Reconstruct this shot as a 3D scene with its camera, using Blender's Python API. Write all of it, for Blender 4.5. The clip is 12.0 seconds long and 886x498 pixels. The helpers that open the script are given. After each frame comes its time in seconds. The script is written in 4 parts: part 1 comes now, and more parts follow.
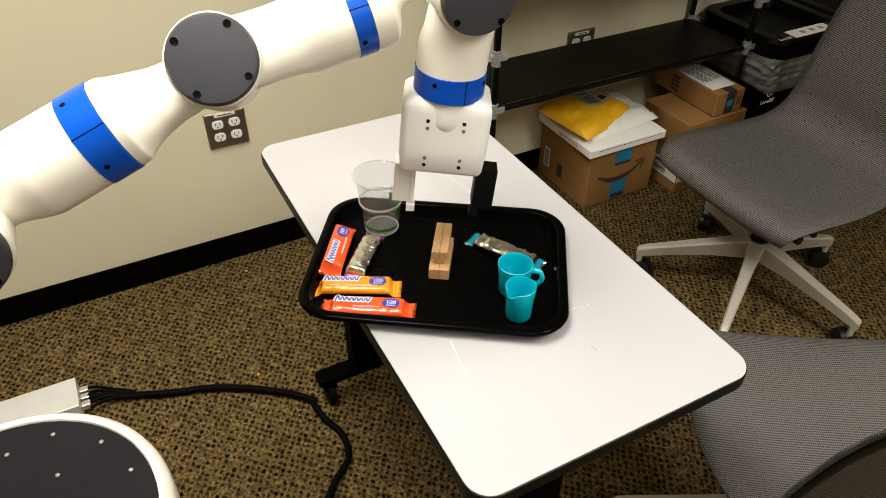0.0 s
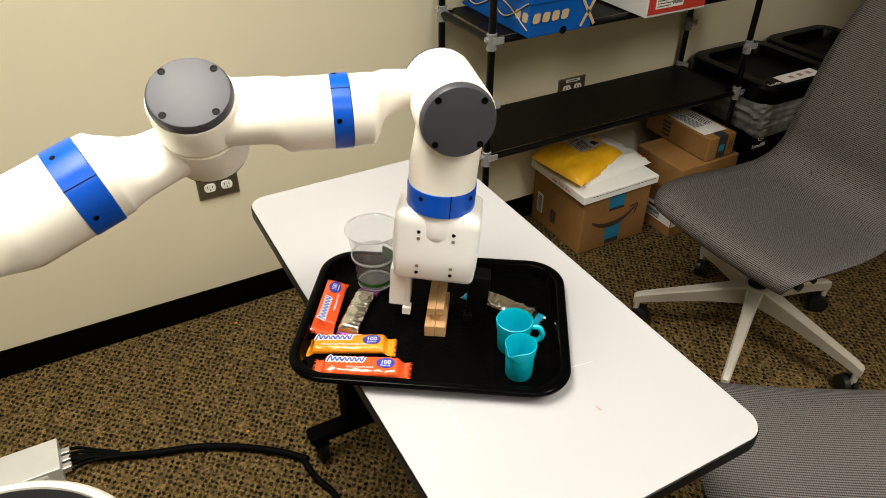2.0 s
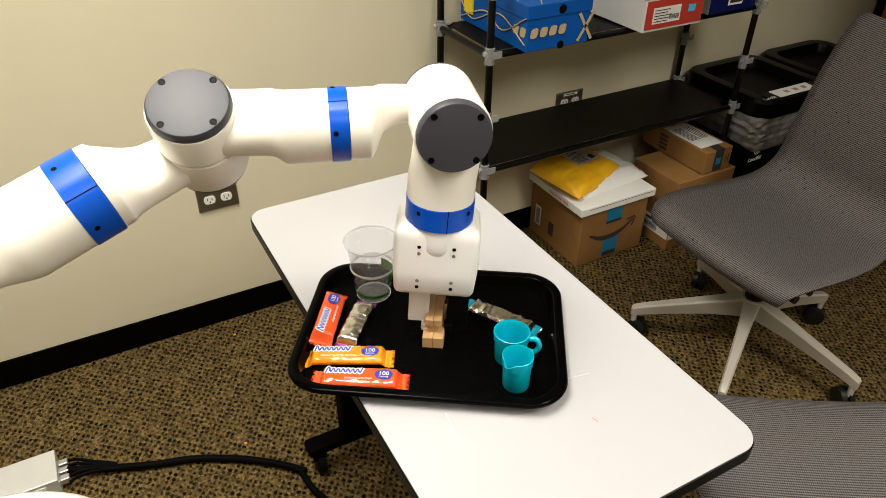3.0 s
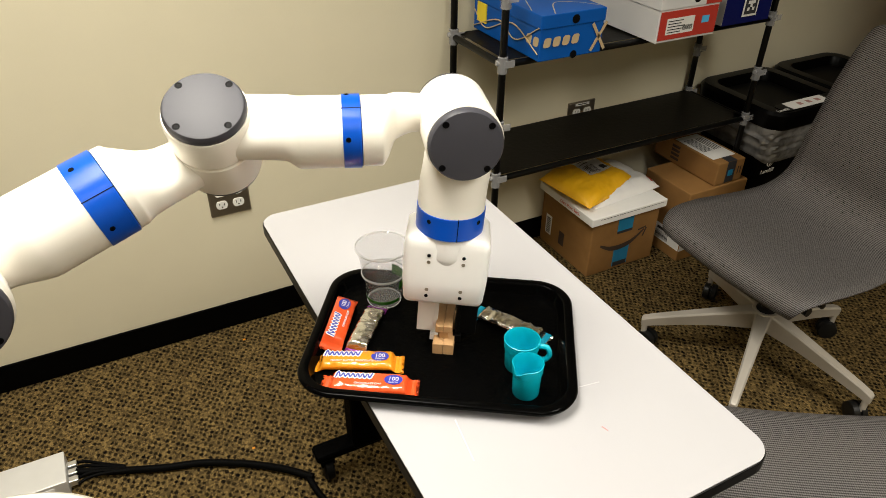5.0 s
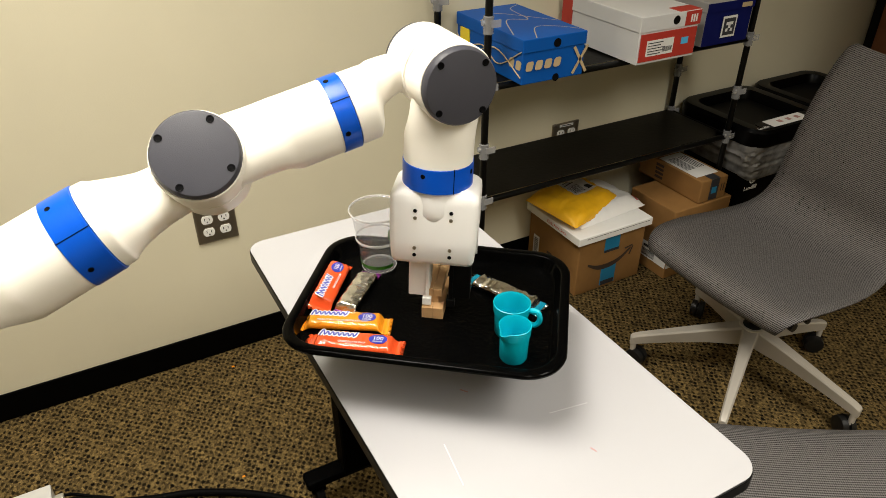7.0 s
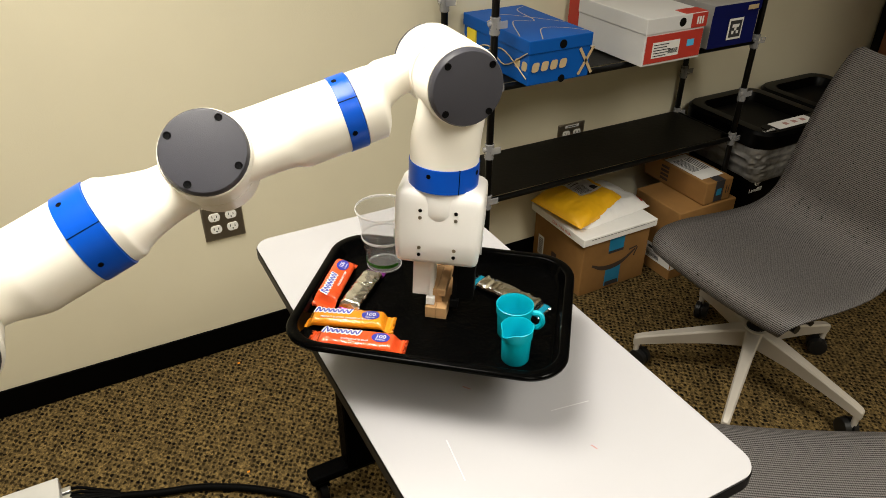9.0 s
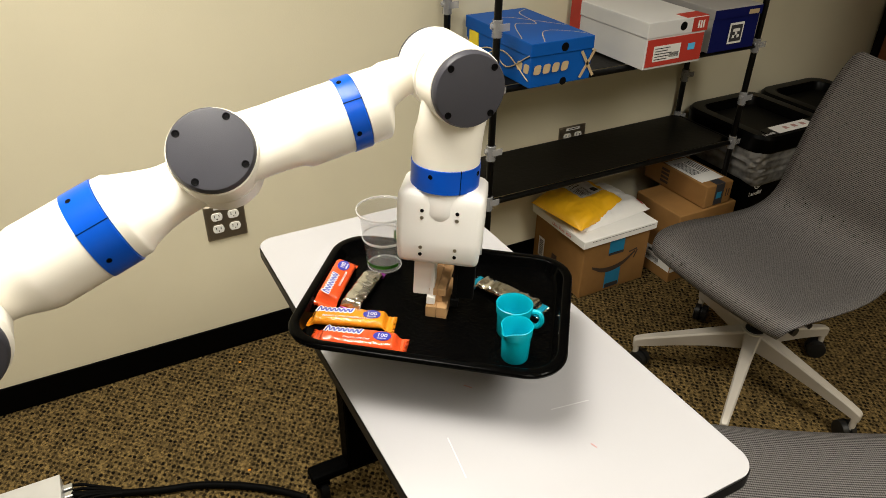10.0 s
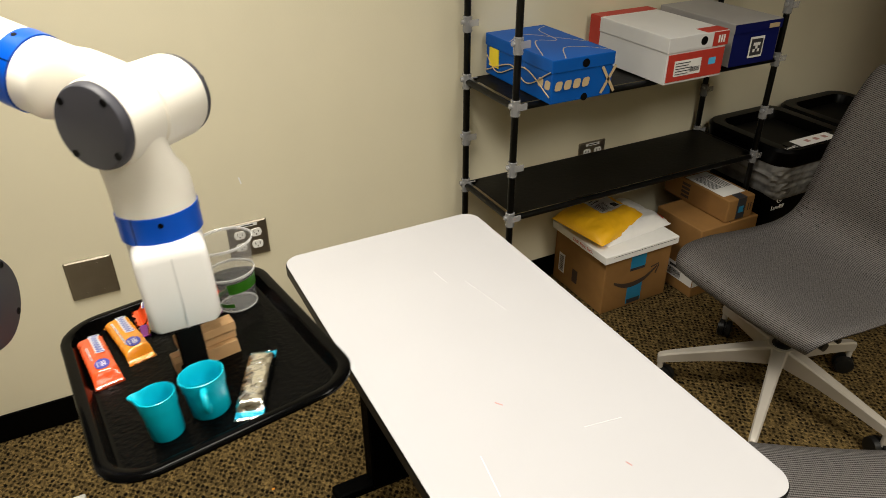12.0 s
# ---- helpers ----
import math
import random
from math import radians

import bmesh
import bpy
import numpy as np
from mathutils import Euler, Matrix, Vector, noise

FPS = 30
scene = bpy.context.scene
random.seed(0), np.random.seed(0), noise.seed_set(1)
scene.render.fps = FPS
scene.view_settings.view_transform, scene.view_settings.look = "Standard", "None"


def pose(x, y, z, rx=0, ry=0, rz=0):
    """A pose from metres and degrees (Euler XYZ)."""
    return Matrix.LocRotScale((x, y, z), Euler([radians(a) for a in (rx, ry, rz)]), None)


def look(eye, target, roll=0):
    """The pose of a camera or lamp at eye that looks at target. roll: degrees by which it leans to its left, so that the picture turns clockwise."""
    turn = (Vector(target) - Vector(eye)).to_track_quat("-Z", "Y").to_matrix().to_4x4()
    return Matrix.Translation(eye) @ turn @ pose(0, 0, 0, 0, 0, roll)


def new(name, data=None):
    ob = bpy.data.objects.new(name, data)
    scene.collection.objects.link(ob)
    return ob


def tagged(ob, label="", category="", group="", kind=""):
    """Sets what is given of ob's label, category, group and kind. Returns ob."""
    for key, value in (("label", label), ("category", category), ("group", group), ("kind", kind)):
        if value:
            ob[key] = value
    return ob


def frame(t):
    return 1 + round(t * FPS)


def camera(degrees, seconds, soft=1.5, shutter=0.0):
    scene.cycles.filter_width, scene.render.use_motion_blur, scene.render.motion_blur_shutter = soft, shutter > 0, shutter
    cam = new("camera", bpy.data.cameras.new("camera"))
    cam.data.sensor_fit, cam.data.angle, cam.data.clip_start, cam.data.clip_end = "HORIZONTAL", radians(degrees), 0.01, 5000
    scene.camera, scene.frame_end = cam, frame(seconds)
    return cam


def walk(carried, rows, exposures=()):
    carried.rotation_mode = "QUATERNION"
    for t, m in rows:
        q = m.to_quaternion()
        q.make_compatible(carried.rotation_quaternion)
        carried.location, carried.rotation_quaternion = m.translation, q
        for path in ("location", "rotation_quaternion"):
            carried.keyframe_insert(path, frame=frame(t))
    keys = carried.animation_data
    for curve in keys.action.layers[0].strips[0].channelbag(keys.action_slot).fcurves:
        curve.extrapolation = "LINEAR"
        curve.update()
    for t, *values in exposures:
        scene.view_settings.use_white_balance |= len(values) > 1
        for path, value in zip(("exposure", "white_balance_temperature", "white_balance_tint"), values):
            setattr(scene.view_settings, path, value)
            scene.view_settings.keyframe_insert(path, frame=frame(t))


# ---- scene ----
cam = camera(64.3, 12.0, soft=0.8, shutter=0.25)
PATH = [
    (0, (-0.353, -1.901, 1.496), (0.378, -0.533, 0.235), 0.6),
    (0.5, (-0.3283, -1.8733, 1.4922), (0.4081, -0.4764, 0.2647), 0.35),
    (1, (-0.3263, -1.8624, 1.4929), (0.4572, -0.4656, 0.2944), 0.48),
    (1.5, (-0.3285, -1.861, 1.4877), (0.4574, -0.457, 0.2985), 0.26),
    (2, (-0.3393, -1.8623, 1.4901), (0.4465, -0.44, 0.3238), 0.39),
    (2.5, (-0.3405, -1.8699, 1.4958), (0.4504, -0.436, 0.3475), 0.67),
    (3, (-0.3426, -1.8702, 1.4964), (0.4559, -0.4328, 0.3584), 0.57),
    (5, (-0.347, -1.872, 1.493), (0.435, -0.409, 0.377), 0.8),
    (5.5, (-0.3397, -1.8767, 1.4999), (0.4514, -0.4136, 0.3907), -0.13),
    (6, (-0.343, -1.873, 1.504), (0.451, -0.4, 0.408), -0.2),
    (6.5, (-0.3412, -1.8768, 1.5075), (0.466, -0.3982, 0.43), 0.06),
    (7, (-0.343, -1.878, 1.502), (0.479, -0.4, 0.435), 0.2),
    (9, (-0.347, -1.89, 1.507), (0.461, -0.404, 0.44), 0.4),
    (9.5, (-0.348, -1.883, 1.507), (0.468, -0.403, 0.439), 0.8),
    (10, (-0.356, -1.898, 1.51), (0.454, -0.41, 0.448), 0.8),
    (10.5, (-0.3619, -1.8937, 1.5086), (0.4564, -0.4081, 0.4477), 0.43),
    (11, (-0.372, -1.885, 1.51), (0.473, -0.403, 0.467), 0.9),
    (11.5, (-0.375, -1.884, 1.513), (0.458, -0.379, 0.493), 0.9),
    (12, (-0.378, -1.885, 1.509), (0.41, -0.357, 0.487), -0.3),
]
walk(cam, [(t, look(e, g, r)) for t, e, g, r in PATH], ((0, 0.0), (11.4, 0.0), (12, -0.08)))


# ---- light ----
world = bpy.data.worlds.new("room_world")
scene.world = world
world.use_nodes = True
world.node_tree.nodes["Background"].inputs["Color"].default_value = (0.95, 0.92, 0.86, 1)
world.node_tree.nodes["Background"].inputs["Strength"].default_value = 0.01


def ceiling_lamp(x, y, watts, sx=0.6, sy=1.2, spread=132):
    data = bpy.data.lights.new("ceiling_panel", "AREA")
    data.shape, data.size, data.size_y, data.energy = "RECTANGLE", sx, sy, watts
    data.color = (1.0, 0.945, 0.825)
    data.spread = radians(spread)  # narrowed as by louvres, so the upper right wall falls dark
    ob = new("ceiling_panel", data)
    ob.matrix_basis = pose(x, y, 2.585)


ceiling_lamp(-0.45, -0.95, 38.5, spread=124)
ceiling_lamp(-0.45, -3.0, 13)
# added fill lamp, no panel known here: brightens shelf, boxes and chairs
ceiling_lamp(0.95, -2.6, 44, spread=146)

# ---- materials ----


def mat(name, rgb, rough=0.5, metal=0.0, vary=0.08, scale=30.0, bump=0.0, bump_scale=200.0, coat=0.0, spec=0.5):
    m = bpy.data.materials.new(name)
    m.use_nodes = True
    nt = m.node_tree
    b = nt.nodes["Principled BSDF"]
    b.inputs["Roughness"].default_value, b.inputs["Metallic"].default_value = rough, metal
    b.inputs["Coat Weight"].default_value, b.inputs["Specular IOR Level"].default_value = coat, spec
    tc = nt.nodes.new("ShaderNodeTexCoord")
    if vary > 0:
        n1 = nt.nodes.new("ShaderNodeTexNoise")
        n1.inputs["Scale"].default_value, n1.inputs["Detail"].default_value = scale, 6
        n2 = nt.nodes.new("ShaderNodeTexNoise")
        n2.inputs["Scale"].default_value, n2.inputs["Detail"].default_value = scale * 0.12, 3
        add = nt.nodes.new("ShaderNodeMath")
        add.operation = "ADD"
        ramp = nt.nodes.new("ShaderNodeMapRange")
        ramp.inputs["From Min"].default_value, ramp.inputs["From Max"].default_value = 0.6, 1.4
        ramp.inputs["To Min"].default_value, ramp.inputs["To Max"].default_value = 1 - vary, 1 + vary
        mul = nt.nodes.new("ShaderNodeVectorMath")
        mul.operation = "SCALE"
        mul.inputs[0].default_value = rgb
        for n in (n1, n2):
            nt.links.new(tc.outputs["Object"], n.inputs["Vector"])
        nt.links.new(n1.outputs["Fac"], add.inputs[0])
        nt.links.new(n2.outputs["Fac"], add.inputs[1])
        nt.links.new(add.outputs[0], ramp.inputs["Value"])
        nt.links.new(ramp.outputs[0], mul.inputs["Scale"])
        nt.links.new(mul.outputs[0], b.inputs["Base Color"])
    else:
        b.inputs["Base Color"].default_value = (*rgb, 1)
    if bump > 0:
        n3 = nt.nodes.new("ShaderNodeTexNoise")
        n3.inputs["Scale"].default_value, n3.inputs["Detail"].default_value = bump_scale, 4
        nt.links.new(tc.outputs["Object"], n3.inputs["Vector"])
        bp = nt.nodes.new("ShaderNodeBump")
        bp.inputs["Strength"].default_value, bp.inputs["Distance"].default_value = bump, 0.002
        nt.links.new(n3.outputs["Fac"], bp.inputs["Height"])
        nt.links.new(bp.outputs[0], b.inputs["Normal"])
    return m


def carpet_material():
    """Rows of cut loops: golden brown tufts, dark flecks and dark gaps."""
    m = mat("carpet", (0.2, 0.15, 0.09), 0.95, vary=0, spec=0.1)
    nt = m.node_tree
    b = nt.nodes["Principled BSDF"]
    tc = nt.nodes["Texture Coordinate"]
    rot = nt.nodes.new("ShaderNodeMapping")
    rot.inputs["Scale"].default_value = (1.2, 1.0, 1.0)
    rot.inputs["Rotation"].default_value = (0, 0, radians(38))
    nt.links.new(tc.outputs["Object"], rot.inputs["Vector"])
    v = nt.nodes.new("ShaderNodeTexVoronoi")
    v.inputs["Scale"].default_value, v.inputs["Randomness"].default_value = 60, 0.36
    rag = nt.nodes.new("ShaderNodeTexNoise")
    rag.inputs["Scale"].default_value, rag.inputs["Detail"].default_value = 150, 3
    nt.links.new(tc.outputs["Object"], rag.inputs["Vector"])
    shift = nt.nodes.new("ShaderNodeVectorMath")
    shift.operation = "MULTIPLY_ADD"
    shift.inputs[1].default_value = (0.013, 0.013, 0.0)
    nt.links.new(rag.outputs["Color"], shift.inputs[0])
    nt.links.new(rot.outputs[0], shift.inputs[2])
    nt.links.new(shift.outputs[0], v.inputs["Vector"])
    sep = nt.nodes.new("ShaderNodeSeparateColor")
    nt.links.new(v.outputs["Color"], sep.inputs[0])
    # dark cut loops, some deeper than others
    depth = nt.nodes.new("ShaderNodeMapRange")
    depth.inputs["From Min"].default_value, depth.inputs["From Max"].default_value = 0.0, 0.8
    depth.inputs["To Min"].default_value, depth.inputs["To Max"].default_value = 0.0, 0.22
    nt.links.new(sep.outputs[1], depth.inputs["Value"])
    gap = nt.nodes.new("ShaderNodeMapRange")
    gap.interpolation_type = "SMOOTHSTEP"
    gap.inputs["From Min"].default_value, gap.inputs["From Max"].default_value = 0.25, 0.47
    gap.inputs["To Max"].default_value = 1.0
    nt.links.new(depth.outputs[0], gap.inputs["To Min"])
    nt.links.new(v.outputs["Distance"], gap.inputs["Value"])
    # golden and brown tufts
    tuft = nt.nodes.new("ShaderNodeTexVoronoi")
    tuft.inputs["Scale"].default_value = 170
    nt.links.new(shift.outputs[0], tuft.inputs["Vector"])
    tsep = nt.nodes.new("ShaderNodeSeparateColor")
    nt.links.new(tuft.outputs["Color"], tsep.inputs[0])
    ramp = nt.nodes.new("ShaderNodeValToRGB")
    e = ramp.color_ramp.elements
    e[0].position, e[0].color = 0.0, (0.050, 0.034, 0.0135, 1)
    e[1].position, e[1].color = 1.0, (0.205, 0.138, 0.050, 1)
    for p, c in ((0.30, (0.086, 0.058, 0.022, 1)), (0.7, (0.125, 0.084, 0.031, 1))):
        e.new(p).color = c
    nt.links.new(tsep.outputs[0], ramp.inputs["Fac"])
    big = nt.nodes.new("ShaderNodeTexNoise")
    big.inputs["Scale"].default_value = 5
    nt.links.new(tc.outputs["Object"], big.inputs["Vector"])
    wear = nt.nodes.new("ShaderNodeMapRange")
    wear.inputs["To Min"].default_value, wear.inputs["To Max"].default_value = 0.75, 1.2
    nt.links.new(big.outputs["Fac"], wear.inputs["Value"])
    fine = nt.nodes.new("ShaderNodeTexNoise")
    fine.inputs["Scale"].default_value, fine.inputs["Detail"].default_value = 520, 2
    nt.links.new(tc.outputs["Object"], fine.inputs["Vector"])
    fuzz = nt.nodes.new("ShaderNodeMapRange")
    fuzz.inputs["From Min"].default_value, fuzz.inputs["From Max"].default_value = 0.3, 0.7
    fuzz.inputs["To Min"].default_value, fuzz.inputs["To Max"].default_value = 0.7, 1.3
    nt.links.new(fine.outputs["Fac"], fuzz.inputs["Value"])
    last = ramp.outputs[0]
    for k in (gap, wear, fuzz):
        s = nt.nodes.new("ShaderNodeVectorMath")
        s.operation = "SCALE"
        nt.links.new(last, s.inputs[0])
        nt.links.new(k.outputs[0], s.inputs["Scale"])
        last = s.outputs[0]
    nt.links.new(last, b.inputs["Base Color"])
    bp = nt.nodes.new("ShaderNodeBump")
    bp.inputs["Strength"].default_value, bp.inputs["Distance"].default_value = 0.8, 0.003
    nt.links.new(gap.outputs[0], bp.inputs["Height"])
    nt.links.new(bp.outputs[0], b.inputs["Normal"])
    return m


def mesh_fabric(see_through):
    """Woven seat net: fine ribs with dark gaps."""
    m = mat("seat_net", (0.15, 0.145, 0.15), 0.55, vary=0)
    nt = m.node_tree
    b = nt.nodes["Principled BSDF"]
    uv = nt.nodes.new("ShaderNodeUVMap")
    w = nt.nodes.new("ShaderNodeTexWave")
    w.bands_direction = "Y"
    w.inputs["Scale"].default_value = 62
    w.inputs["Distortion"].default_value, w.inputs["Detail Scale"].default_value = 0.25, 3
    w2 = nt.nodes.new("ShaderNodeTexWave")
    w2.bands_direction = "X"
    w2.inputs["Scale"].default_value = 80
    nt.links.new(uv.outputs[0], w.inputs["Vector"])
    nt.links.new(uv.outputs[0], w2.inputs["Vector"])
    ramp = nt.nodes.new("ShaderNodeValToRGB")
    ramp.color_ramp.elements[0].position, ramp.color_ramp.elements[0].color = 0.2, (0.020, 0.0185, 0.0185, 1)
    ramp.color_ramp.elements[1].position, ramp.color_ramp.elements[1].color = 0.85, (0.168, 0.156, 0.155, 1)
    mixf = nt.nodes.new("ShaderNodeMath")
    mixf.operation = "MULTIPLY_ADD"
    mixf.inputs[1].default_value, mixf.inputs[2].default_value = 0.55, -0.30
    nt.links.new(w2.outputs["Fac"], mixf.inputs[0])
    add = nt.nodes.new("ShaderNodeMath")
    nt.links.new(w.outputs["Fac"], add.inputs[0])
    nt.links.new(mixf.outputs[0], add.inputs[1])
    nt.links.new(add.outputs[0], ramp.inputs["Fac"])
    nt.links.new(ramp.outputs[0], b.inputs["Base Color"])
    b.inputs["Alpha"].default_value = 1 - see_through
    bp = nt.nodes.new("ShaderNodeBump")
    bp.inputs["Strength"].default_value, bp.inputs["Distance"].default_value = 0.5, 0.001
    nt.links.new(add.outputs[0], bp.inputs["Height"])
    nt.links.new(bp.outputs[0], b.inputs["Normal"])
    return m


def clear_material(name, tint=(1, 1, 1), rough=0.03):
    m = mat(name, tint, rough, vary=0, spec=1.0)
    b = m.node_tree.nodes["Principled BSDF"]
    b.inputs["Transmission Weight"].default_value, b.inputs["IOR"].default_value = 0.0, 1.45
    b.inputs["Alpha"].default_value = 0.13
    return m


def see_through(m, alpha):
    m.node_tree.nodes["Principled BSDF"].inputs["Alpha"].default_value = alpha
    return m


M = {
    "wall": mat("wall_paint", (0.69, 0.635, 0.475), 0.75, vary=0.03, scale=6, bump=0.12, bump_scale=260),
    "ceiling": mat("ceiling_tile", (0.75, 0.73, 0.68), 0.9, vary=0.05, scale=60, bump=0.4),
    "baseboard": mat("vinyl_base", (0.001, 0.001, 0.001), 0.5, vary=0.15, scale=8, spec=0.04),
    "carpet": carpet_material(),
    "laminate": mat("white_laminate", (0.425, 0.42, 0.44), 0.25, vary=0.02, scale=7, bump=0.03, bump_scale=500),
    "black_edge": mat("black_edging", (0.002, 0.002, 0.002), 0.42, vary=0.1, spec=0.2),
    "black_steel": mat("black_powder_coat", (0.001, 0.001, 0.001), 0.5, vary=0.15, bump=0.15, bump_scale=900, spec=0.015),
    "tube": mat("black_tube", (0.0015, 0.0015, 0.0015), 0.3, vary=0.1, spec=0.25),
    "shelf": mat("black_shelf_board", (0.011, 0.0098, 0.0075), 0.36, vary=0.45, scale=9, bump=0.3, bump_scale=60, spec=0.26),
    "clip": see_through(mat("clear_clip", (0.42, 0.42, 0.43), 0.25, vary=0.1), 0.48),
    "tray": mat("black_tray", (0.001, 0.001, 0.001), 0.14, vary=0.2, scale=40, spec=0.05),
    "tray_floor": mat("tray_texture", (0.001, 0.001, 0.001), 0.24, vary=0.3, scale=60, bump=0.9, bump_scale=150, spec=0.035),
    "robot_white": mat("robot_shell", (0.88, 0.845, 0.77), 0.34, vary=0.015, scale=5, bump=0.02, bump_scale=300),
    "gripper_white": mat("gripper_shell", (0.87, 0.86, 0.85), 0.4, vary=0.015, scale=9),
    "robot_blue": mat("blue_band", (0.0, 0.075, 0.52), 0.28, vary=0.04, scale=20, spec=0.35),
    "robot_grey": mat("dark_grey_cap", (0.048, 0.048, 0.060), 0.45, vary=0.05, scale=20, bump=0.1, bump_scale=900, spec=0.3),
    "screw": mat("black_screw", (0.0015, 0.0015, 0.002), 0.45, vary=0.1, spec=0.06),
    "base_top": mat("base_top_plate", (0.010, 0.010, 0.0135), 0.45, vary=0.12, scale=25, bump=0.1, bump_scale=800, spec=0.15),
    "steel": mat("brushed_steel", (0.34, 0.30, 0.24), 0.33, metal=0.9, vary=0.15, scale=20),
    "bolt": mat("bright_bolt", (0.7, 0.7, 0.7), 0.3, metal=0.9, vary=0.1),
    "silver": mat("silver_sheet", (0.66, 0.66, 0.66), 0.4, metal=0.4, vary=0.06, scale=20),
    "socket": mat("socket_white", (0.8, 0.79, 0.75), 0.35, vary=0.02),
    "dark": mat("slot_dark", (0.002, 0.002, 0.002), 0.5, vary=0.1, spec=0.12),
    "paper": mat("label_paper", (0.78, 0.77, 0.75), 0.6, vary=0.04, scale=40),
    "ink": mat("label_ink", (0.03, 0.03, 0.035), 0.6, vary=0.1),
    "card": mat("brown_cardboard", (0.27, 0.135, 0.038), 0.75, vary=0.12, scale=25, bump=0.15, bump_scale=150),
    "card_dark": mat("cardboard_print", (0.05, 0.03, 0.02), 0.7, vary=0.1),
    "tape_blue": mat("blue_tape", (0.02, 0.22, 0.42), 0.3, vary=0.1),
    "white_card": mat("white_cardboard", (0.82, 0.81, 0.79), 0.65, vary=0.04, scale=20),
    "red_ink": mat("red_print", (0.6, 0.06, 0.03), 0.5, vary=0.1),
    "envelope": mat("yellow_envelope", (0.88, 0.47, 0.012), 0.42, vary=0.10, scale=20, bump=0.9, bump_scale=30),
    "mailer": mat("white_mailer", (0.86, 0.85, 0.84), 0.35, vary=0.04, scale=20, bump=0.6, bump_scale=30),
    "shoe_blue": mat("blue_shoebox", (0.001, 0.08, 0.37), 0.5, vary=0.08, scale=12, spec=0.2),
    "tan": mat("tan_print", (0.50, 0.38, 0.22), 0.5, vary=0.05),
    "shoe_white": mat("grey_white_shoebox", (0.66, 0.66, 0.67), 0.5, vary=0.03, scale=12),
    "shoe_red": mat("red_shoebox", (0.46, 0.035, 0.022), 0.5, vary=0.08, scale=12),
    "shoe_grey": mat("grey_shoebox", (0.34, 0.33, 0.33), 0.55, vary=0.06, scale=12),
    "shoe_navy": mat("navy_shoebox", (0.004, 0.007, 0.085), 0.5, vary=0.08, scale=12, spec=0.15),
    "sky_sticker": mat("sky_blue_sticker", (0.08, 0.45, 0.8), 0.5, vary=0.05),
    "yellow_sticker": mat("yellow_sticker", (0.85, 0.65, 0.03), 0.5, vary=0.05),
    "net": mesh_fabric(0.2),
    "chair_frame": mat("pale_grey_frame", (0.44, 0.405, 0.36), 0.36, metal=0.2, vary=0.06, scale=12),
    "chair_dark": mat("dark_mechanism", (0.006, 0.006, 0.006), 0.4, vary=0.15, spec=0.3),
    "teal": mat("teal_plastic", (0.0, 0.44, 0.58), 0.33, vary=0.03, scale=30),
    "clear": clear_material("clear_plastic", (0.36, 0.36, 0.36)),
    "clear_edge": see_through(mat("clear_plastic_edge", (0.8, 0.8, 0.8), 0.1, vary=0.0), 0.35),
    "liner": mat("bin_liner", (0.19, 0.185, 0.18), 0.18, vary=0.7, scale=30, bump=1.0, bump_scale=26, spec=0.9),
    "bin": mat("black_bin", (0.001, 0.001, 0.0011), 0.34, vary=0.15, scale=20, spec=0.10),
    "wood": mat("bare_wood", (0.50, 0.30, 0.14), 0.6, vary=0.14, scale=60, bump=0.15, bump_scale=180),
    "red_wrap": mat("red_wrapper", (0.78, 0.09, 0.02), 0.18, vary=0.16, scale=60, bump=1.0, bump_scale=60, coat=0.8),
    "orange_wrap": mat("orange_wrapper", (0.82, 0.29, 0.012), 0.18, vary=0.16, scale=60, bump=1.0, bump_scale=60, coat=0.8),
    "foil": mat("foil_wrapper", (0.88, 0.86, 0.82), 0.2, metal=1.0, vary=0.15, scale=60, bump=1.0, bump_scale=90),
    "purple_wrap": mat("purple_wrapper", (0.20, 0.02, 0.22), 0.2, metal=0.5, vary=0.1, bump=0.8, bump_scale=90),
    "cyan_wrap": mat("cyan_wrapper", (0.01, 0.32, 0.50), 0.2, metal=0.4, vary=0.1, bump=0.8, bump_scale=90),
    "blue_ink": mat("blue_print", (0.03, 0.04, 0.36), 0.3, vary=0.05),
    "green_ink": mat("green_print", (0.06, 0.26, 0.02), 0.4, vary=0.1),
    "cable": mat("black_cable", (0.002, 0.002, 0.002), 0.55, vary=0.2, bump=0.2, bump_scale=300, spec=0.03),
    "door": mat("brown_door", (0.26, 0.10, 0.04), 0.45, vary=0.2, scale=14),
    "scuff": mat("pencil_scuff", (0.42, 0.22, 0.20), 0.5, vary=0.2),
    "scratch": mat("pale_scratch", (0.53, 0.53, 0.54), 0.3, vary=0.02),
}

# ---- mesh helpers ----


def part(name, bm, material, parent=None, label="", smooth=False):
    """Links a bmesh as one mesh object, under a thing or a part where parent is given."""
    me = bpy.data.meshes.new(name)
    bmesh.ops.recalc_face_normals(bm, faces=bm.faces)
    if smooth:
        for f in bm.faces:
            f.smooth = True
        for e in bm.edges:
            if len(e.link_faces) == 2 and e.calc_face_angle(0) > radians(38):
                e.smooth = False
    bm.to_mesh(me)
    bm.free()
    me.materials.append(M[material])
    ob = new(name, me)
    if parent is not None:
        ob.parent = parent
    if label:
        ob["label"] = label
    return ob


def thing(name, m, label, category, group="", kind=""):
    ob = new(name)
    ob.empty_display_size = 0.05
    ob.matrix_basis = m
    return tagged(ob, label, category, group, kind)


